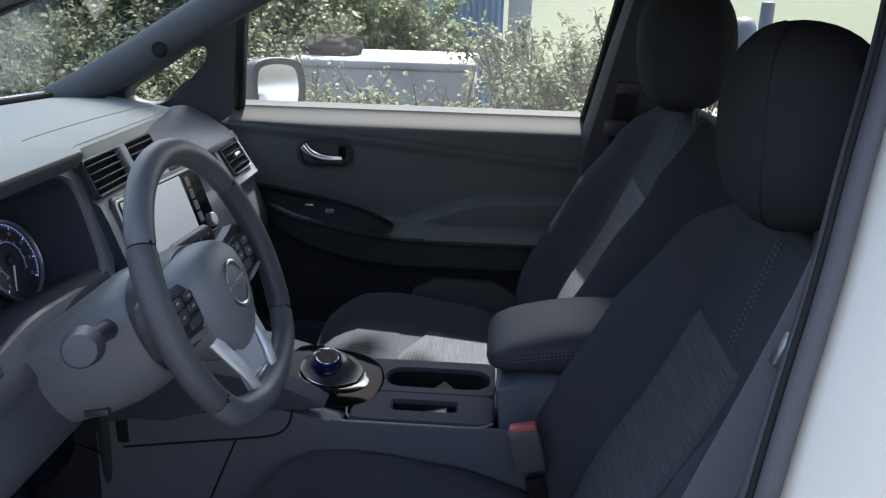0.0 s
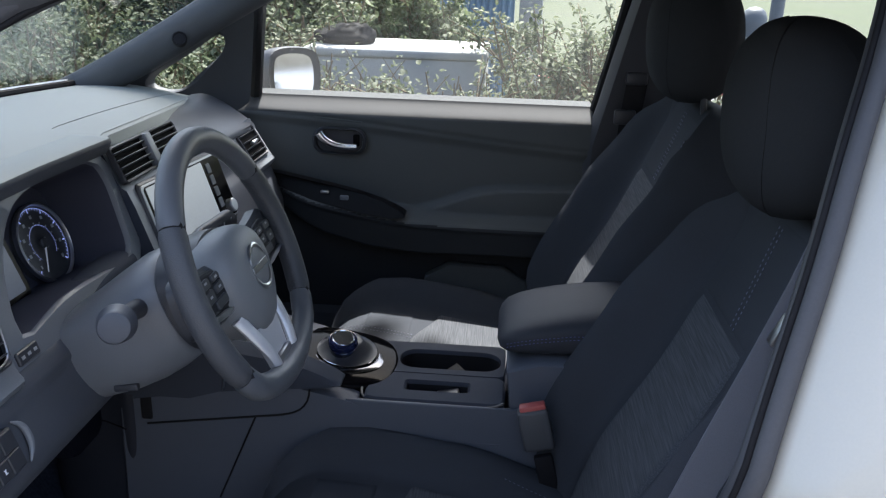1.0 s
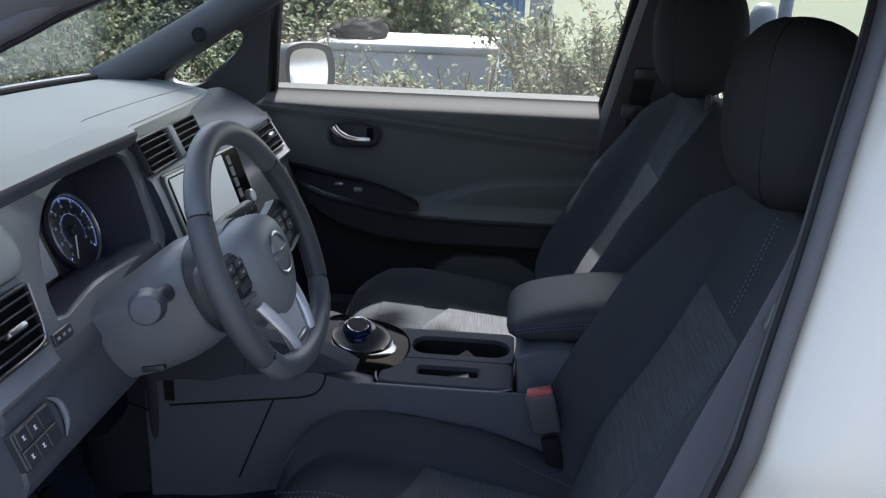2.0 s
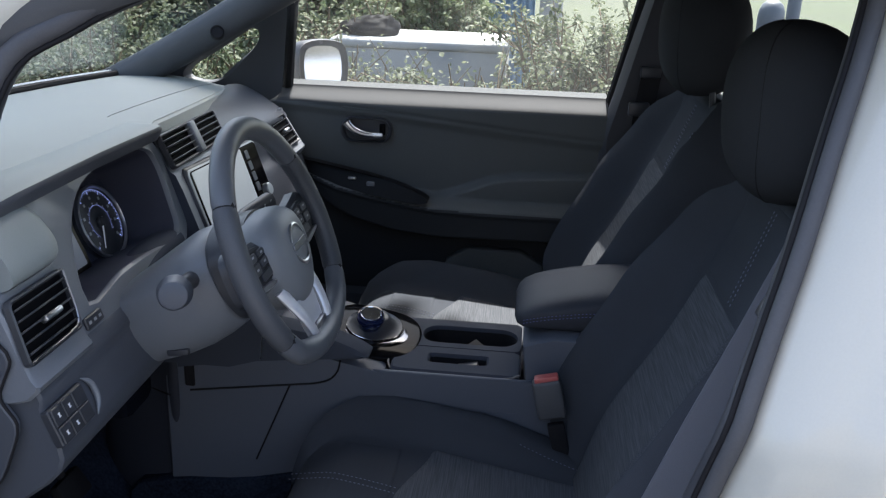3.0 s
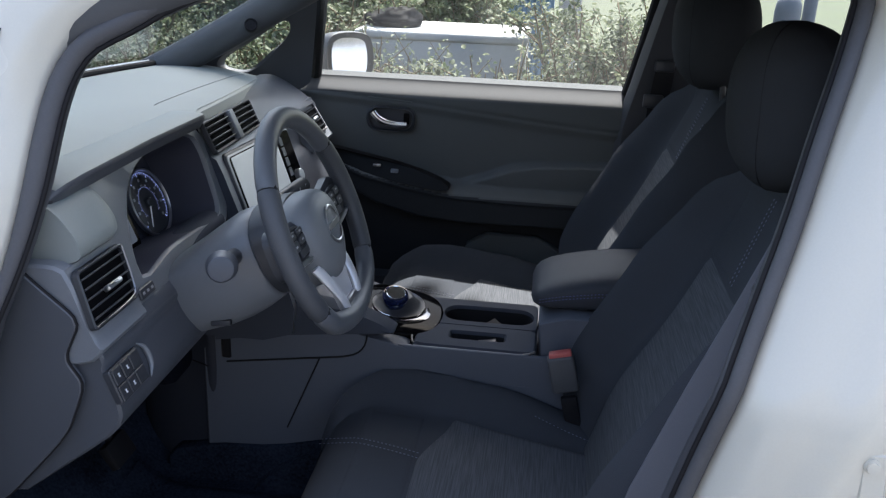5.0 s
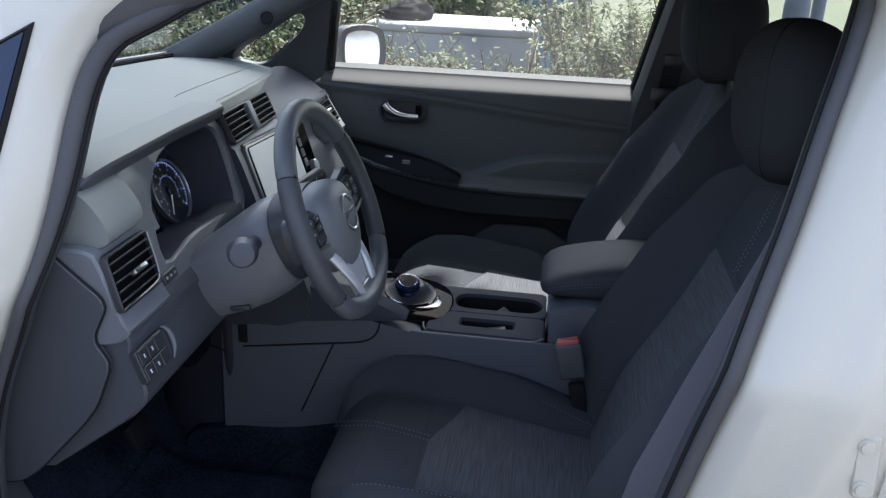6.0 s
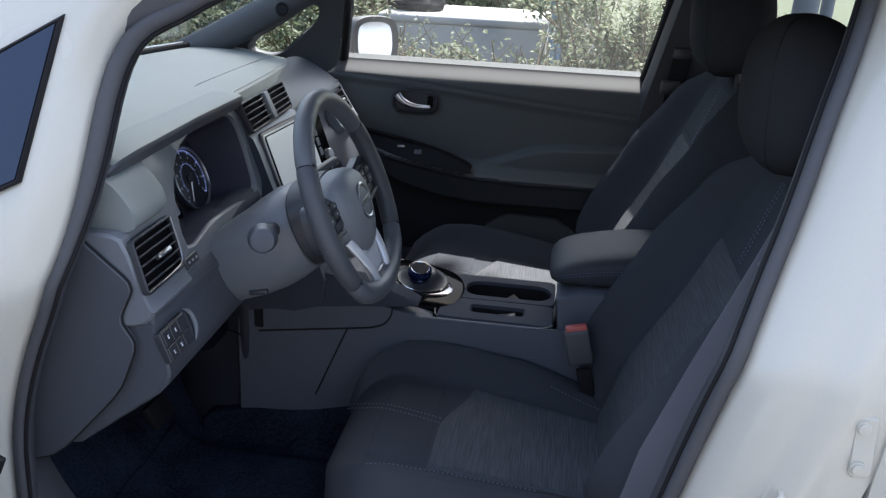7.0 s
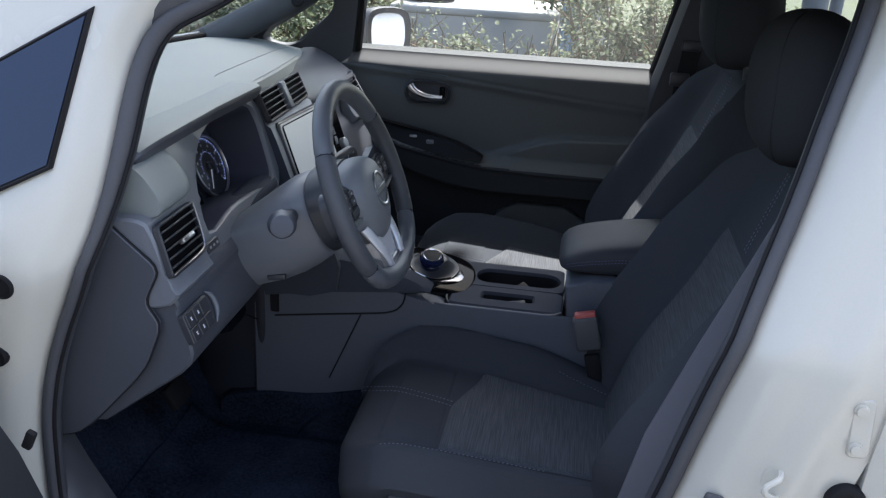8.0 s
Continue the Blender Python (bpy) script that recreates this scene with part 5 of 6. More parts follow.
part("webbing", loft([[Vector((x, y - 0.003, z)), Vector((x + 0.048, y - 0.003, z)), Vector((x + 0.048, y, z)), Vector((x, y, z))] for x, y, z in ((0.605, 0.64, 1.13), (0.595, 0.65, 1.02), (0.59, 0.66, 0.8), (0.58, 0.66, 0.5))]), RUBBER_D, belt)
part("belt_tongue", block((0.05, 0.014, 0.035), (0.605, 0.632, 1.035), 0.005, 2), PLASTIC_DARK, belt)
dbelt = thing("seat_belt", "grey webbing seat belt lying along the driver seat side", "seat belt", at=(0.6, -0.62, 0.9))
part("webbing", loft([[Vector((x, y, z)), Vector((x + 0.046, y - 0.012, z)), Vector((x + 0.046, y - 0.009, z)), Vector((x, y + 0.003, z))] for x, y, z in ((0.70, -0.53, 1.28), (0.628, -0.560, 1.075), (0.598, -0.570, 1.0), (0.545, -0.585, 0.87), (0.488, -0.600, 0.72), (0.44, -0.61, 0.5))]), WEB, dbelt)
part("belt_tongue", block((0.010, 0.016, 0.036), (0.617, -0.585, 1.030), 0.004, 2, rot=Matrix.Rotation(radians(24), 4, "Y")), FRAME, dbelt, "metal belt tongue")

# ---- passenger door ----
door = thing("passenger_door", "closed passenger door with dark grey trim and chrome handle", "car door", at=(0.1, 0.7, 0.5))
ARM_T = [(-0.34, 0.868), (-0.26, 0.838), (-0.15, 0.806), (0.0, 0.776), (0.10, 0.762), (0.25, 0.757), (0.53, 0.760)]
ARM_B = [(-0.34, 0.866), (-0.28, 0.80), (-0.21, 0.752), (-0.114, 0.702), (0.0, 0.672), (0.12, 0.661), (0.53, 0.665)]
ELB = [(0.05, 0.745), (0.10, 0.762), (0.18, 0.790), (0.25, 0.818), (0.32, 0.832), (0.53, 0.842)]
CRS = [(-0.34, 1.004), (-0.06, 0.986), (0.34, 0.946), (0.53, 0.932)]


def door_y(x, z):
    zt, zb, ze, zc = (line_at(t, x) for t in (ARM_T, ARM_B, ELB, CRS))
    amp = 0.085 * ease((x + 0.35) / 0.22)
    y = 0.695 + 0.012 * ease((zc - z) / 0.03) + 0.004 * math.exp(-((z - zc) / 0.006) ** 2)
    if z > 0.998:
        y += 0.055 * ease((z - 0.998) / 0.042)
    # blade-shaped armrest
    up = 1 - ease((z - zt + 0.010) / 0.022)
    dn = ease((z - zb + 0.012) / 0.028)
    y -= amp * up * dn
    y -= 0.006 * math.exp(-((z - zt + 0.018) / 0.005) ** 2) * dn
    # elbow swelling above the armrest
    if x > 0.06:
        y -= 0.034 * ease((x - 0.06) / 0.10) * (1 - ease((z - ze + 0.006) / 0.016)) * (1 - up)
    if z < zb:
        y -= 0.012 * ease((zb - z) / 0.12)
    return y


bm = grid(lambda u, v: Vector((-0.345 + 0.885 * u, door_y(-0.345 + 0.885 * u, 0.40 + 0.638 * v), 0.40 + 0.638 * v)), 130, 190, (0, 0.09, 0))
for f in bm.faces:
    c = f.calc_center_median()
    # black armrest pad; the door below it is darkened too, shade as colour
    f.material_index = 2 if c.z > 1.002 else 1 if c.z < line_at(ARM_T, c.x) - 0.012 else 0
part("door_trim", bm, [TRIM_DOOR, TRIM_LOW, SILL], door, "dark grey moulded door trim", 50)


def on_door(x, z, d=0.0):
    return Vector((x, door_y(x, z) - d, z))


# switch blade on the armrest
sw_o = [(-0.315, 0.862), (-0.24, 0.858), (-0.10, 0.838), (0.02, 0.808), (0.100, 0.772), (0.075, 0.760), (-0.05, 0.776), (-0.2, 0.810), (-0.29, 0.845)]
sp = [(p.x, p.z) for p in chaikin([(a, 0, b) for a, b in sw_o], 2, True)]
yy = lambda x: 0.630 + 0.02 * ease((-x - 0.12) / 0.15)
bm = loft([[Vector((x, yy(x) + 0.03, z)) for x, z in sp], [Vector((x, yy(x) + 0.002, z)) for x, z in sp], [Vector((x, yy(x) - 0.004 + (z - 0.80) * 0.45, 0.803 + (z - 0.803) * 0.96)) for x, z in sp]])
blade = part("switch_blade", bm, BLADE, door, "black switch blade")
part("window_switch", block((0.022, 0.014, 0.012), (-0.062, 0.632, 0.806), 0.003, 2), PLASTIC, blade)
part("lock_switch", block((0.022, 0.010, 0.008), (-0.112, 0.634, 0.818), 0.003, 2), SATIN, blade)
part("blade_edge", block((0.014, 0.004, 0.004), (0.040, 0.622, 0.774), 0.001, 1), CHROME, blade)
# inner handle
HM = frame_of((-0.087, 0.702, 0.934), (1, 0, 0), (0, 0, 1))
hb = part("door_handle", loft([[HM @ Vector((a * s, b * s, z)) for a, b in rounded(0.128, 0.062, 0.028, 6)] for s, z in ((1.08, -0.004), (1.08, 0.006), (1.0, 0.010), (0.93, 0.007), (0.9, -0.002))]), PLASTIC_DARK, door, "chrome inner door handle in a dark bezel")
lever = [(-0.050, 0.020), (-0.040, 0.006), (-0.020, -0.006), (0.010, -0.012), (0.046, -0.011)]
part("handle_lever", tube([HM @ Vector((p.x, p.y, 0.014)) for p in resample(chaikin([(a, b, 0) for a, b in lever], 2), 20)], [0.0075 + 0.005 * (1 - k / 19) for k in range(20)], 12, up=(0, 1, 0)), CHROME, hb, "bright chrome lever")
part("lock_tab", block((0.016, 0.008, 0.030), (-0.043, 0.694, 0.938), 0.003, 2), PIANO, hb)
part("trim_highlight", tube([on_door(-0.15 + 0.12 * k / 8, 0.992 - 0.008 * k / 8, 0.001) for k in range(9)], 0.0025, 6), TRIM_DOOR, door)
# glass, waist seal and window frame
bm = grid(lambda u, v: Vector((-0.30 + 0.86 * u, 0.762 - 0.19 * v, 1.02 + 0.38 * v)), 2, 2, (0, 0.004, 0))
part("window_glass", bm, GLASS_W, door).visible_shadow = False
part("window_frame", tube([(-0.315, 0.757, 1.02), (-0.285, 0.70, 1.18), (-0.262, 0.655, 1.29)], 0.016, 8), RUBBER_D, door)
part("window_frame", tube([(0.545, 0.755, 1.02), (0.572, 0.69, 1.17), (0.60, 0.60, 1.37)], 0.014, 8), RUBBER_D, door)
part("speaker_panel", prism([(0.15, 0.632), (0.39, 0.628), (0.44, 0.45), (0.10, 0.45)], 0.668, 0.70, rounds=1), TRIM_DOOR, door)
part("map_pocket", loft([[Vector((x, 0.668 - d, z)) for d, z in ((0, 0.50), (0.03, 0.49), (0.035, 0.42), (0, 0.41))] for x in (-0.28, -0.2, 0.1, 0.3)]), PLASTIC_DARK, door)
# outer mirror
mir = thing("door_mirror", "dark grey passenger door mirror reflecting pale road", "mirror", at=(-0.25, 0.93, 1.06))
MM = frame_of((-0.262, 0.945, 1.050), (1, 1.25, 0), (0, 0.12, 1))
shape = [(-0.072, -0.074), (-0.078, 0.04), (-0.058, 0.088), (0.055, 0.082), (0.072, 0.04), (0.068, -0.04), (0.03, -0.094), (-0.05, -0.098)]
ms = [(p.x * 1.20, p.z * 1.0) for p in chaikin([(a, 0, b) for a, b in shape], 2, True)]
part("mirror_housing", loft([[MM @ Vector((a * s, b * s, z)) for a, b in ms] for s, z in ((0.90, 0.006), (1.0, 0.012), (1.04, 0.0), (1.0, -0.04), (0.8, -0.08), (0.4, -0.095))]), PLASTIC_DARK, mir)
part("mirror_glass", loft([[MM @ Vector((a * 0.76 - 0.006, b * 0.82, z)) for a, b in ms] for z in (0.0125, 0.0135)]), MIRROR, mir, "mirror glass")
part("mirror_arm", block((0.07, 0.16, 0.03), (-0.31, 0.86, 0.995), 0.012, 3), PLASTIC_DARK, mir)

# ---- floor ----
carpet = thing("floor_carpet", "dark carpet and rubber mat in the driver footwell", "carpet", kind="structure", at=(0, 0, 0.31))
bm = grid(lambda u, v: Vector((-0.70 + 1.4 * u, -0.70 + 1.42 * v, 0.312 + 0.30 * ease((0.25 - u) / 0.25) + 0.004 * noise.noise(Vector((u * 30, v * 30, 0))))), 60, 60, (0, 0, -0.006))
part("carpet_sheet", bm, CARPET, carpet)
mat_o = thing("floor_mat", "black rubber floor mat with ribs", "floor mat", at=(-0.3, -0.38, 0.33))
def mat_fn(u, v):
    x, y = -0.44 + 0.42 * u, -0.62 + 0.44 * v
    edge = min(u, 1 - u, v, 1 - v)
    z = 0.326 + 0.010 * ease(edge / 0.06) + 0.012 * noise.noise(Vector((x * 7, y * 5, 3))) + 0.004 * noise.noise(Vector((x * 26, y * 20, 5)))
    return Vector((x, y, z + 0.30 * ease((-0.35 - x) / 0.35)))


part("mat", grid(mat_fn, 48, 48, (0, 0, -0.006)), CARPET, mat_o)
kick = thing("sill_trim", "dark plastic sill trim at the door opening", "sill trim", at=(0, -0.74, 0.4))
part("trim_strip", loft([[Vector((x, y, z + dz)) for y, dz in ((-0.722, 0), (-0.712, 0.02), (-0.68, 0.03), (-0.63, 0.0), (-0.63, -0.05), (-0.722, -0.05))] for x, z in ((-0.46, 0.66), (-0.41, 0.55), (-0.36, 0.46), (-0.22, 0.385), (0.0, 0.375), (0.40, 0.375))]), PLASTIC_IN, kick)
pedal = thing("brake_pedal", "dark rubber-faced pedal in the footwell", "pedal", at=(-0.42, -0.33, 0.5))
part("pedal_pad", block((0.02, 0.07, 0.05), (-0.40, -0.33, 0.50), 0.005, 2, rot=Matrix.Rotation(radians(-30), 4, "Y")), RUBBER_D, pedal)
part("pedal_arm", tube([(-0.41, -0.33, 0.51), (-0.46, -0.33, 0.62), (-0.48, -0.33, 0.75)], 0.008, 8), RUBBER_D, pedal)

# ---- driver door, standing open ----
ddoor = thing("driver_door", "white driver door standing open on its hinges", "car door", at=(-0.42, -0.9, 0.7))
DM = frame_of((-0.475, -0.825, 0), (-0.30, -1, 0), (0, 0, 1))
bm = grid(lambda u, v: DM @ Vector((0.01 + 0.95 * u, 0.40 + 0.64 * v, -0.06 - 0.03 * math.sin(math.pi * v))), 8, 12, (-0.05, 0.015, 0))
part("door_skin", bm, WHITE, ddoor, "white outer door skin")
bm = grid(lambda u, v: DM @ Vector((0.02 + 0.92 * u, 0.42 + 0.60 * v, 0.02 + 0.05 * math.exp(-((v - 0.55) / 0.12) ** 2) * ease(u * 4))), 12, 20, (-0.06, 0.02, 0))
part("door_trim", bm, TRIM_DOOR, ddoor)
rings = []
for y in (-0.845, -0.86, -1.1, -1.5, -1.52):
    k = 0.85 if y in (-0.845, -1.52) else 1.0
    rings.append([Vector((-0.486 + (x + 0.486) * k, y, 0.58 + (z - 0.58) * k)) for x, z in ((-0.486, 0.83), (-0.410, 0.824), (-0.386, 0.783), (-0.357, 0.732), (-0.330, 0.657), (-0.311, 0.558), (-0.303, 0.428), (-0.486, 0.41))])
part("door_pocket", loft(rings), TRIM_LOW, ddoor, "dark moulded door pocket")
part("pocket_clip", block((0.014, 0.010, 0.03), (-0.350, -0.845, 0.742), 0.003, 2, rot=Matrix.Rotation(radians(25), 4, "Y")), RUBBER_D, ddoor)
part("door_edge_seal", tube([DM @ Vector((0.0, z, 0.03)) for z in (0.45, 0.6, 0.72, 0.78)], 0.02, 8), RUBBER_D, ddoor)

# ---- catches on the centre pillar ----
part("striker_loop", tube(resample(chaikin([(0.632, -0.772, 0.806), (0.632, -0.796, 0.806), (0.611, -0.804, 0.796), (0.611, -0.804, 0.785), (0.632, -0.796, 0.774), (0.632, -0.772, 0.774)], 2), 24), 0.004, 8), WHITE, car, "white door striker loop")
part("striker_plate", plate([(p.x, p.z) for p in chaikin([(-0.020, 0, -0.016), (0.022, 0, -0.020), (0.026, 0, 0.012), (0.010, 0, 0.034), (-0.014, 0, 0.020)], 2, True)], frame_of((0.628, out_y(0.79) - 0.001, 0.790), (1, 0, 0.08), (-0.08, 0, 1)) @ Matrix.Translation((0, 0, 0.003)), 0.006, 0.002), WHITE, car, "white striker base plate")
HG = frame_of((0.713, out_y(0.878) - 0.001, 0.878), (1, 0, 0.08), (-0.08, 0, 1))
hp = part("hinge_plate", plate(rounded(0.027, 0.082, 0.008), HG @ Matrix.Translation((0, 0, 0.0035)), 0.006, 0.002), WHITE, car, "white painted hinge plate")
for v in (-0.026, 0.028):
    part("bolt", lathe([(0.009, 0), (0.009, 0.002), (0.0065, 0.003), (0.0065, 0.006), (0.001, 0.0063)], 14, HG @ Matrix.Translation((-0.004, v, 0.0035))), WHITE, hp)
part("rubber_stop", lathe([(0.025, -0.004), (0.025, 0.008), (0.022, 0.012), (0.016, 0.013), (0.014, 0.009), (0.002, 0.008)], 28, frame_of((0.716, out_y(0.773), 0.773), (1, 0, 0), (0, 0, 1))), RUBBER_D, car, "black rubber stop")
part("bump_stop", block((0.026, 0.010, 0.046), (0.558, out_y(0.733) - 0.003, 0.733), 0.007, 3, rot=Matrix.Rotation(radians(12), 4, "Y")), RUBBER, car, "grey rubber bump stop")


# ---- outside ----
ground = new("ground")
me = bpy.data.meshes.new("ground")
bm = bmesh.new()
bmesh.ops.create_grid(bm, x_segments=40, y_segments=40, size=1)
for v in bm.verts:
    v.co = Vector((v.co.x * abs(v.co.x) * 400, v.co.y * abs(v.co.y) * 400, 0))
bm.to_mesh(me)
bm.free()
me.materials.append(ASPHALT)
bpy.data.objects.remove(ground)
ground = tagged(new("ground", me), "pale grey paved ground reaching far away", "ground", kind="structure")
bed = tagged(new("planting_bed", None), "strip of bare soil under rose bushes", "planting bed", kind="structure")
part("soil", grid(lambda u, v: Vector((-9 + 11 * u, 1.12 + 3.0 * v, 0.03 + 0.05 * noise.noise(Vector((u * 20, v * 8, 1))))), 60, 24, (0, 0, -0.05)), SOIL, bed)
lawn = tagged(new("lawn", None), "bright mown lawn on a gentle bank", "lawn", kind="structure")
part("turf", grid(lambda u, v: Vector((-40 + 90 * u, 9 + 60 * v, 0.02 + 2.2 * ease(v * 1.0) + 0.05 * noise.noise(Vector((u * 60, v * 40, 2))))), 60, 40, (0, 0, -0.05)), GRASS, lawn)
kerb = tagged(new("kerb", None), "painted red kerb beside the lawn", "kerb", kind="structure")
for k in range(8):
    part("kerb_stone", block((1.98, 0.15, 0.14), (-2 + 2 * k, 8.7, 0.07), 0.015, 2), KERB_RED, kerb)

box = thing("utility_box", "pale grey concrete utility box behind rose bushes", "utility box", at=(-0.13, 2.06, 0))
part("box_body", block((0.68, 0.46, 1.04), (-0.105, 2.06, 0.510), 0.018, 3), CONCRETE, box)
part("box_lid", block((0.695, 0.475, 0.036), (-0.105, 2.06, 1.036), 0.012, 3), CONCRETE, box, "slightly wider pale lid")
bag = thing("bin_bag", "crumpled black bin bag lying on the utility box", "bin bag", at=(-0.33, 2.0, 1.07))
bm = bmesh.new()
bmesh.ops.create_icosphere(bm, subdivisions=4, radius=1)
for v in bm.verts:
    d = 1 + 0.16 * noise.noise(v.co * 1.7) + 0.07 * noise.noise(v.co * 5)
    v.co = Vector((-0.325 + 0.125 * v.co.x * d, 2.03 + 0.11 * v.co.y * d, max(1.053, 1.078 + 0.052 * v.co.z * d * (1 + 0.25 * v.co.x))))
part("bag", bm, BAG, bag, smooth=60)
shed = thing("blue_container", "blue corrugated metal container behind the bushes", "container", at=(-0.1, 5.2, 0))
bm = bmesh.new()
rows_b = [[], []]
for k in range(121):
    x = -0.95 + 1.28 * k / 120
    y = 4.6 + (0.012 if (k // 2) % 2 else 0.0)
    rows_b[0].append(Vector((x, y, 0)))
    rows_b[1].append(Vector((x, y, 2.0)))
skin(bm, rows_b, False, False)
part("corrugated_wall", bm, TARP, shed, smooth=0)
part("container_body", block((1.28, 1.2, 2.0), (-0.31, 5.25, 1.0), 0.02), TARP, shed)
post = thing("post", "pale grey square post beside the container", "post", at=(0.45, 4.4, 0))
part("post_shaft", block((0.15, 0.15, 2.1), (0.437, 4.4, 1.05), 0.015, 2), CONCRETE, post)
part("post_base", block((0.24, 0.24, 0.10), (0.437, 4.4, 0.05), 0.015, 2), CONCRETE, post)
bol = thing("bollard", "grey round-topped metal bollard", "bollard", "bollards", at=(1.50, 3, 0))
part("bollard_shaft", lathe([(0.085, 0), (0.085, 0.02), (0.064, 0.035), (0.064, 1.12), (0.061, 1.155), (0.049, 1.185), (0.03, 1.20), (0.004, 1.206)], 28, Matrix.Translation((1.495, 3, 0))), GREYMETAL, bol)
pole = thing("pole", "slim grey metal pole", "pole", at=(1.61, 3.1, 0))
part("pole_shaft", lathe([(0.06, 0), (0.06, 0.015), (0.033, 0.02), (0.033, 1.262), (0.03, 1.274), (0.004, 1.278)], 20, Matrix.Translation((1.62, 3.08, 0))), GREYMETAL, pole)


def leaves(name, n, place, size, mat, parent, rng, droop=0.4):
    """Many folded leaf blades as one mesh; place gives a random point and an outward direction."""
    verts, faces = [], []
    for _ in range(n):
        p, out = place()
        d = (out + Vector((rng.uniform(-1, 1), rng.uniform(-1, 1), rng.uniform(-1, 0.6))) * 0.9).normalized()
        side = d.cross(Vector((rng.uniform(-0.6, 0.6), rng.uniform(-0.6, 0.6), 1))).normalized()
        up = side.cross(d)
        s = size * rng.uniform(0.6, 1.25)
        w = s * rng.uniform(0.27, 0.36)
        i = len(verts)
        verts += [p, p + d * s * 0.35 + side * w + up * 0.12 * s, p + d * s * 0.35 - side * w + up * 0.12 * s, p + d * s * 0.72 + side * w * 0.72 + up * 0.06 * s, p + d * s * 0.72 - side * w * 0.72 + up * 0.06 * s, p + d * s - up * 0.1 * s, p + d * s * 0.4, p + d * s * 0.74]
        faces += [(i, i + 1, i + 6), (i, i + 6, i + 2), (i + 1, i + 3, i + 7, i + 6), (i + 6, i + 7, i + 4, i + 2), (i + 3, i + 5, i + 7), (i + 7, i + 5, i + 4)]
    me = bpy.data.meshes.new(name)
    me.from_pydata([tuple(v) for v in verts], [], faces)
    me.materials.append(mat)
    me.shade_smooth()
    ob = new(name, me)
    ob.parent = parent
    return tagged(ob, kind="stuff")


def bush(name, label, at, spread, height, stems, n, size, mat, seed, group):
    """Arching stems that branch, with leaves along the upper parts."""
    rng = random.Random(seed)
    ob = thing(name, label, "bush", group)
    bm = bmesh.new()
    lines = []
    for k in range(stems):
        a = rng.uniform(0, 2 * math.pi)
        h = height * rng.uniform(0.62, 1.0)
        r = spread * math.sqrt(rng.random())
        base = Vector((rng.uniform(-0.5, 0.5) * spread, rng.uniform(-0.5, 0.5) * spread, 0))
        tip = Vector((math.cos(a) * r, math.sin(a) * r, h))
        mid_ = base.lerp(tip, 0.5) + Vector((rng.uniform(-0.1, 0.1), rng.uniform(-0.1, 0.1), 0.12 * h))
        pts = resample(chaikin([base, mid_, tip], 2), 9)
        lines.append(pts)
        tube(pts, [0.009 * (1 - 0.75 * i / 8) for i in range(9)], 5, bm)
        for _ in range(3):
            i = rng.randint(4, 7)
            b = pts[i]
            e = b + Vector((rng.uniform(-1, 1), rng.uniform(-1, 1), rng.uniform(0.1, 0.9))) * 0.20 * height
            tw = resample([b, b.lerp(e, 0.5) + Vector((0, 0, 0.02)), e], 5)
            lines.append(tw)
            tube(tw, [0.004, 0.0035, 0.003, 0.002, 0.0012], 4, bm)
    part("stems", bm, STEM, ob)

    def place():
        pts = rng.choice(lines)
        f = rng.uniform(0.40, 1.0) * (len(pts) - 1)
        i = min(len(pts) - 2, int(f))
        p = pts[i].lerp(pts[i + 1], f - i)
        o = Vector((rng.gauss(0, 1), rng.gauss(0, 1), rng.gauss(0.2, 0.7))).normalized()
        return p + o * rng.uniform(0.0, 0.045), o
    leaves("foliage", n, place, size, mat, ob, rng)
    ob.location = at
    return ob


protos = [bush("rose_bush", "tall rose bush with pale glinting leaves and thin stems", (0, 0, 0), 0.26, 1.10, 18, 4600, 0.021, LEAF, 11 + k, "rose bushes") for k in range(3)]
rng = random.Random(5)


def plant(src, first, x, y, wide, tall):
    """Sets the first plants of a kind in place and copies them for the rest, each turned and stretched."""
    m = Matrix.Translation((x, y, 0)) @ Matrix.Rotation(rng.uniform(0, 6.28), 4, "Z") @ Matrix.Diagonal((wide, wide, tall, 1))
    ob = src if first else copy_thing(src, Matrix.Identity(4))
    ob.matrix_basis = m


spots = []
for k in range(26):
    x = -3.0 + 3.9 * (k + 0.5) / 26 + rng.uniform(-0.07, 0.07)
    tall = 0.80 + 0.08 * rng.random() if -0.52 < x < 0.30 else 0.99 + 0.13 * rng.random()
    spots.append((x, 1.42 + rng.uniform(-0.16, 0.18), 0.85 if tall < 0.9 else 1.05, tall))
for k in range(10):
    spots.append((0.40 + 0.062 * k, 1.85 + rng.uniform(-0.2, 0.35), 1.1, rng.uniform(1.0, 1.13)))
for k in range(11):
    spots.append((-3.2 + 0.272 * k, 2.3 + rng.uniform(-0.2, 0.2), 1.25, rng.uniform(1.05, 1.25)))
for k, (x, y, wide, tall) in enumerate(spots):
    plant(protos[k % 3], k < 3, x, y, wide, tall)
thin = [bush("rose_shrub", "thin tall rose shoot with sparse leaves", (0, 0, 0), 0.15, 1.12, 8, 520, 0.020, LEAF, 51 + k, "rose shoots") for k in range(2)]
for k in range(16):
    plant(thin[k % 2], k < 2, -0.60 + 0.075 * k + rng.uniform(-0.03, 0.03), 1.42 + rng.uniform(-0.2, 0.25), 1.0, rng.uniform(0.90, 1.12))
hedge = [bush("hedge_shrub", "dense dark green shrub in the hedge", (0, 0, 0), 0.58, 1.95, 34, 8000, 0.048, LEAF_D, 31 + k, "hedge shrubs") for k in range(2)]
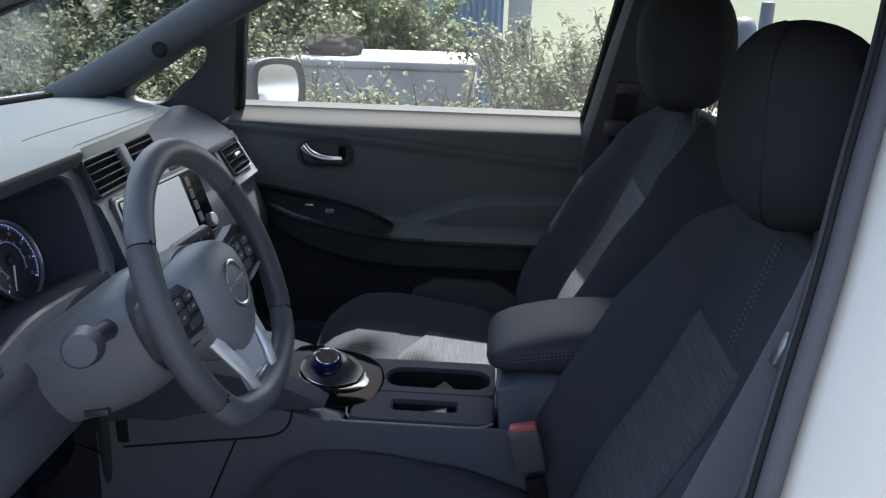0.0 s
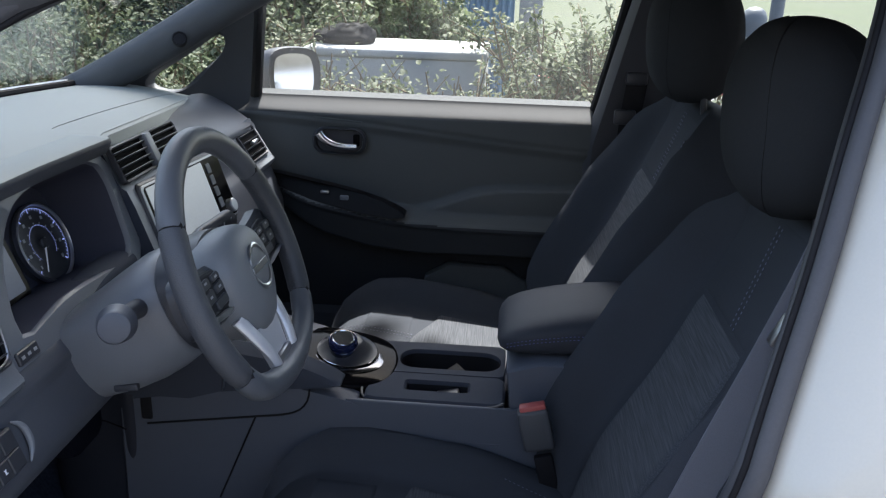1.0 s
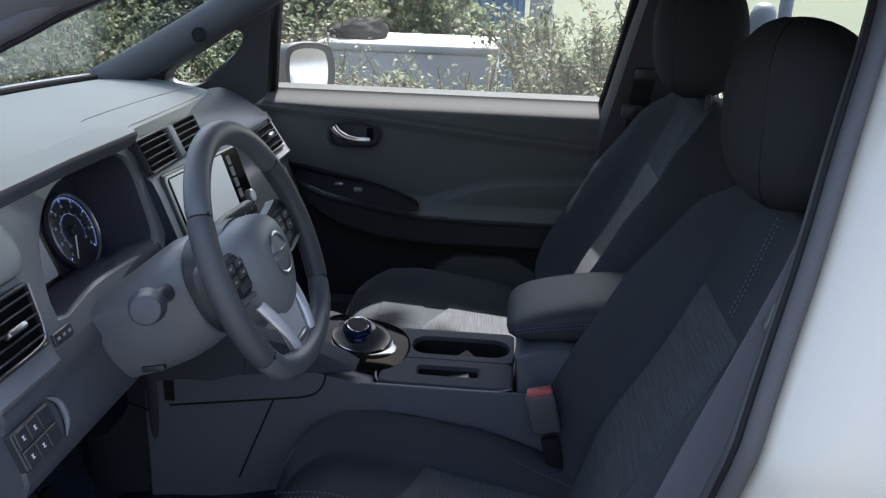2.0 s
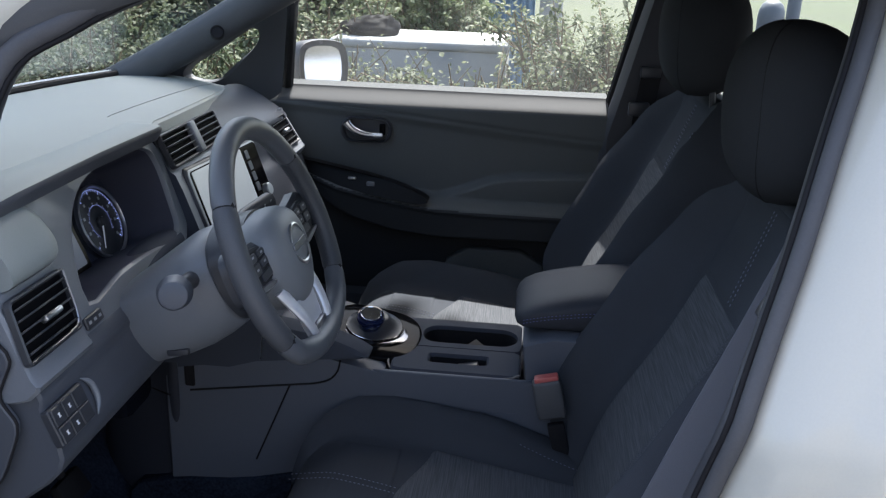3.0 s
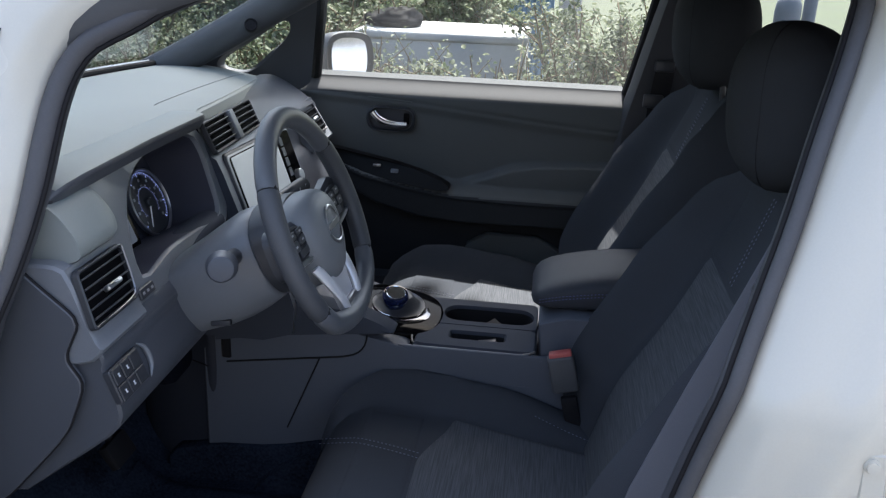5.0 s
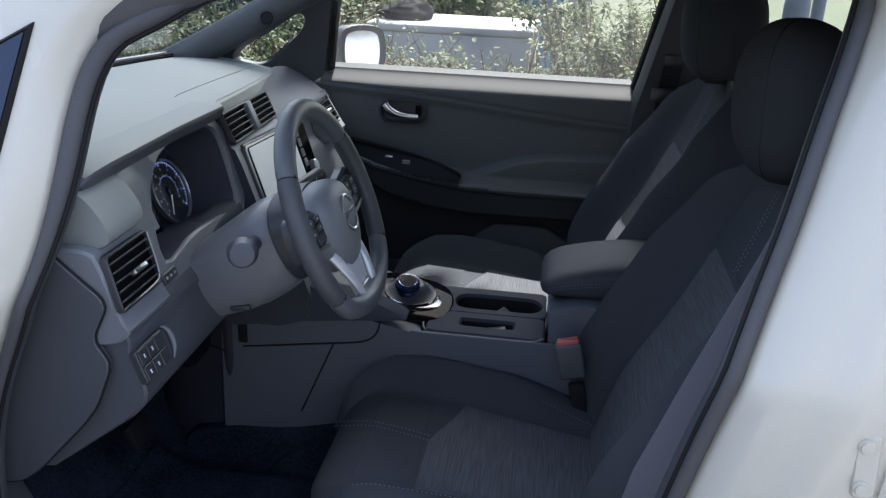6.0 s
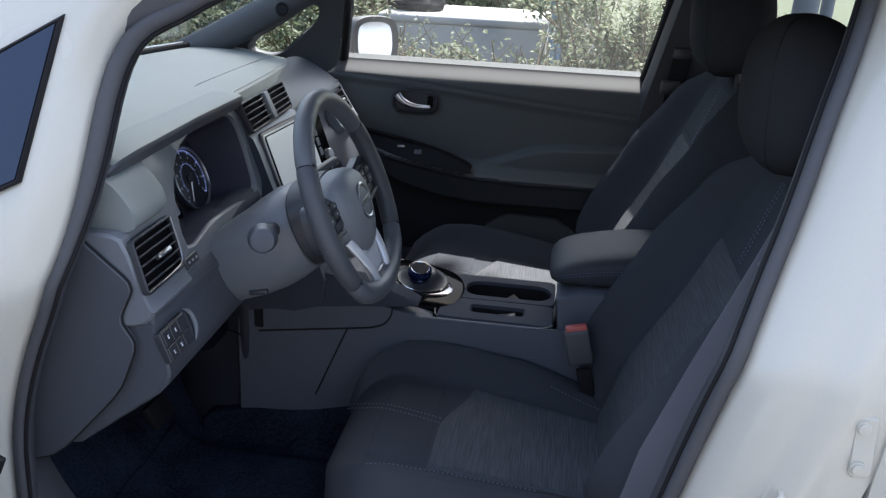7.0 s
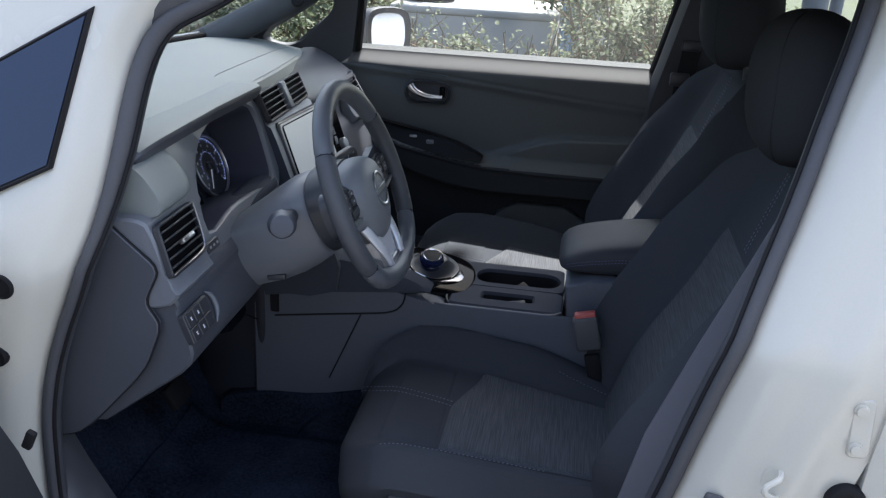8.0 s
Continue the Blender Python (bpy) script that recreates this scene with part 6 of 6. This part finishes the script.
for k in range(14):
    plant(hedge[k % 2], k < 2, -6.8 + 0.455 * k, 3.1 + rng.uniform(-0.2, 0.25), 1.0, rng.uniform(0.88, 1.12))
for x, y, tall in ((-0.72, 3.2, 0.92), (-0.46, 3.4, 0.80), (-1.05, 2.9, 0.9), (-0.13, 3.5, 0.74), (-0.30, 3.6, 0.78)):
    plant(hedge[0], False, x, y, 0.62, tall)


# unseen tree added beyond the car's front; its crown shades windscreen and console
tree = thing("shade_tree", "unseen broad leafy tree added to shade the car", "tree", at=(-3.7, 2.4, 0))
rng = random.Random(77)
bm = bmesh.new()
trunk = resample(chaikin([(-3.7, 2.4, -0.05), (-3.6, 2.42, 1.8), (-3.4, 2.45, 3.6), (-3.0, 2.5, 5.4), (-2.5, 2.6, 7.2)], 2), 16)
tube(trunk, [0.22 - 0.011 * i for i in range(16)], 12, bm)
part("trunk", bm, STEM, tree)
tips = []
for k in range(26):
    i = rng.randint(10, 15)
    a = rng.uniform(0, 2 * math.pi)
    ln = rng.uniform(1.4, 2.6)
    e = trunk[i] + Vector((math.cos(a) * ln * 0.8, math.sin(a) * ln * 0.5, rng.uniform(0.0, 1.0)))
    pts = resample(chaikin([trunk[i], trunk[i].lerp(e, 0.5) + Vector((0, 0, 0.25)), e], 2), 8)
    part("limb", tube(pts, [0.05 - 0.005 * j for j in range(8)], 6), STEM, tree)
    tips += pts[3:]
CC, CR = Vector((-0.98, 2.10, 7.0)), Vector((2.5, 1.38, 1.3))


def in_crown():
    while True:
        q = Vector((rng.uniform(-1, 1), rng.uniform(-1, 1), rng.uniform(-1, 1)))
        l = ((abs(q.x) ** 3 + abs(q.y) ** 3) ** (2 / 3) + q.z * q.z) ** 0.5
        if 0.2 < l < 1.0 + 0.12 * noise.noise(q * 4):
            return CC + Vector((q.x * CR.x, q.y * CR.y, q.z * CR.z)), q.normalized()


leaves("crown", 28000, in_crown, 0.16, LEAF_D, tree, rng).location = -Vector((-3.7, 2.4, 0))


# unseen plain wall added behind the camera; closes the place, cuts low sky light
wall = tagged(new("wall_south", None), "unseen plain grey wall added to cut low sky light", "wall", kind="structure")
part("wall_face", block((30, 0.3, 3.6), (0, -6.2, 1.8), 0.02), WALL, wall)
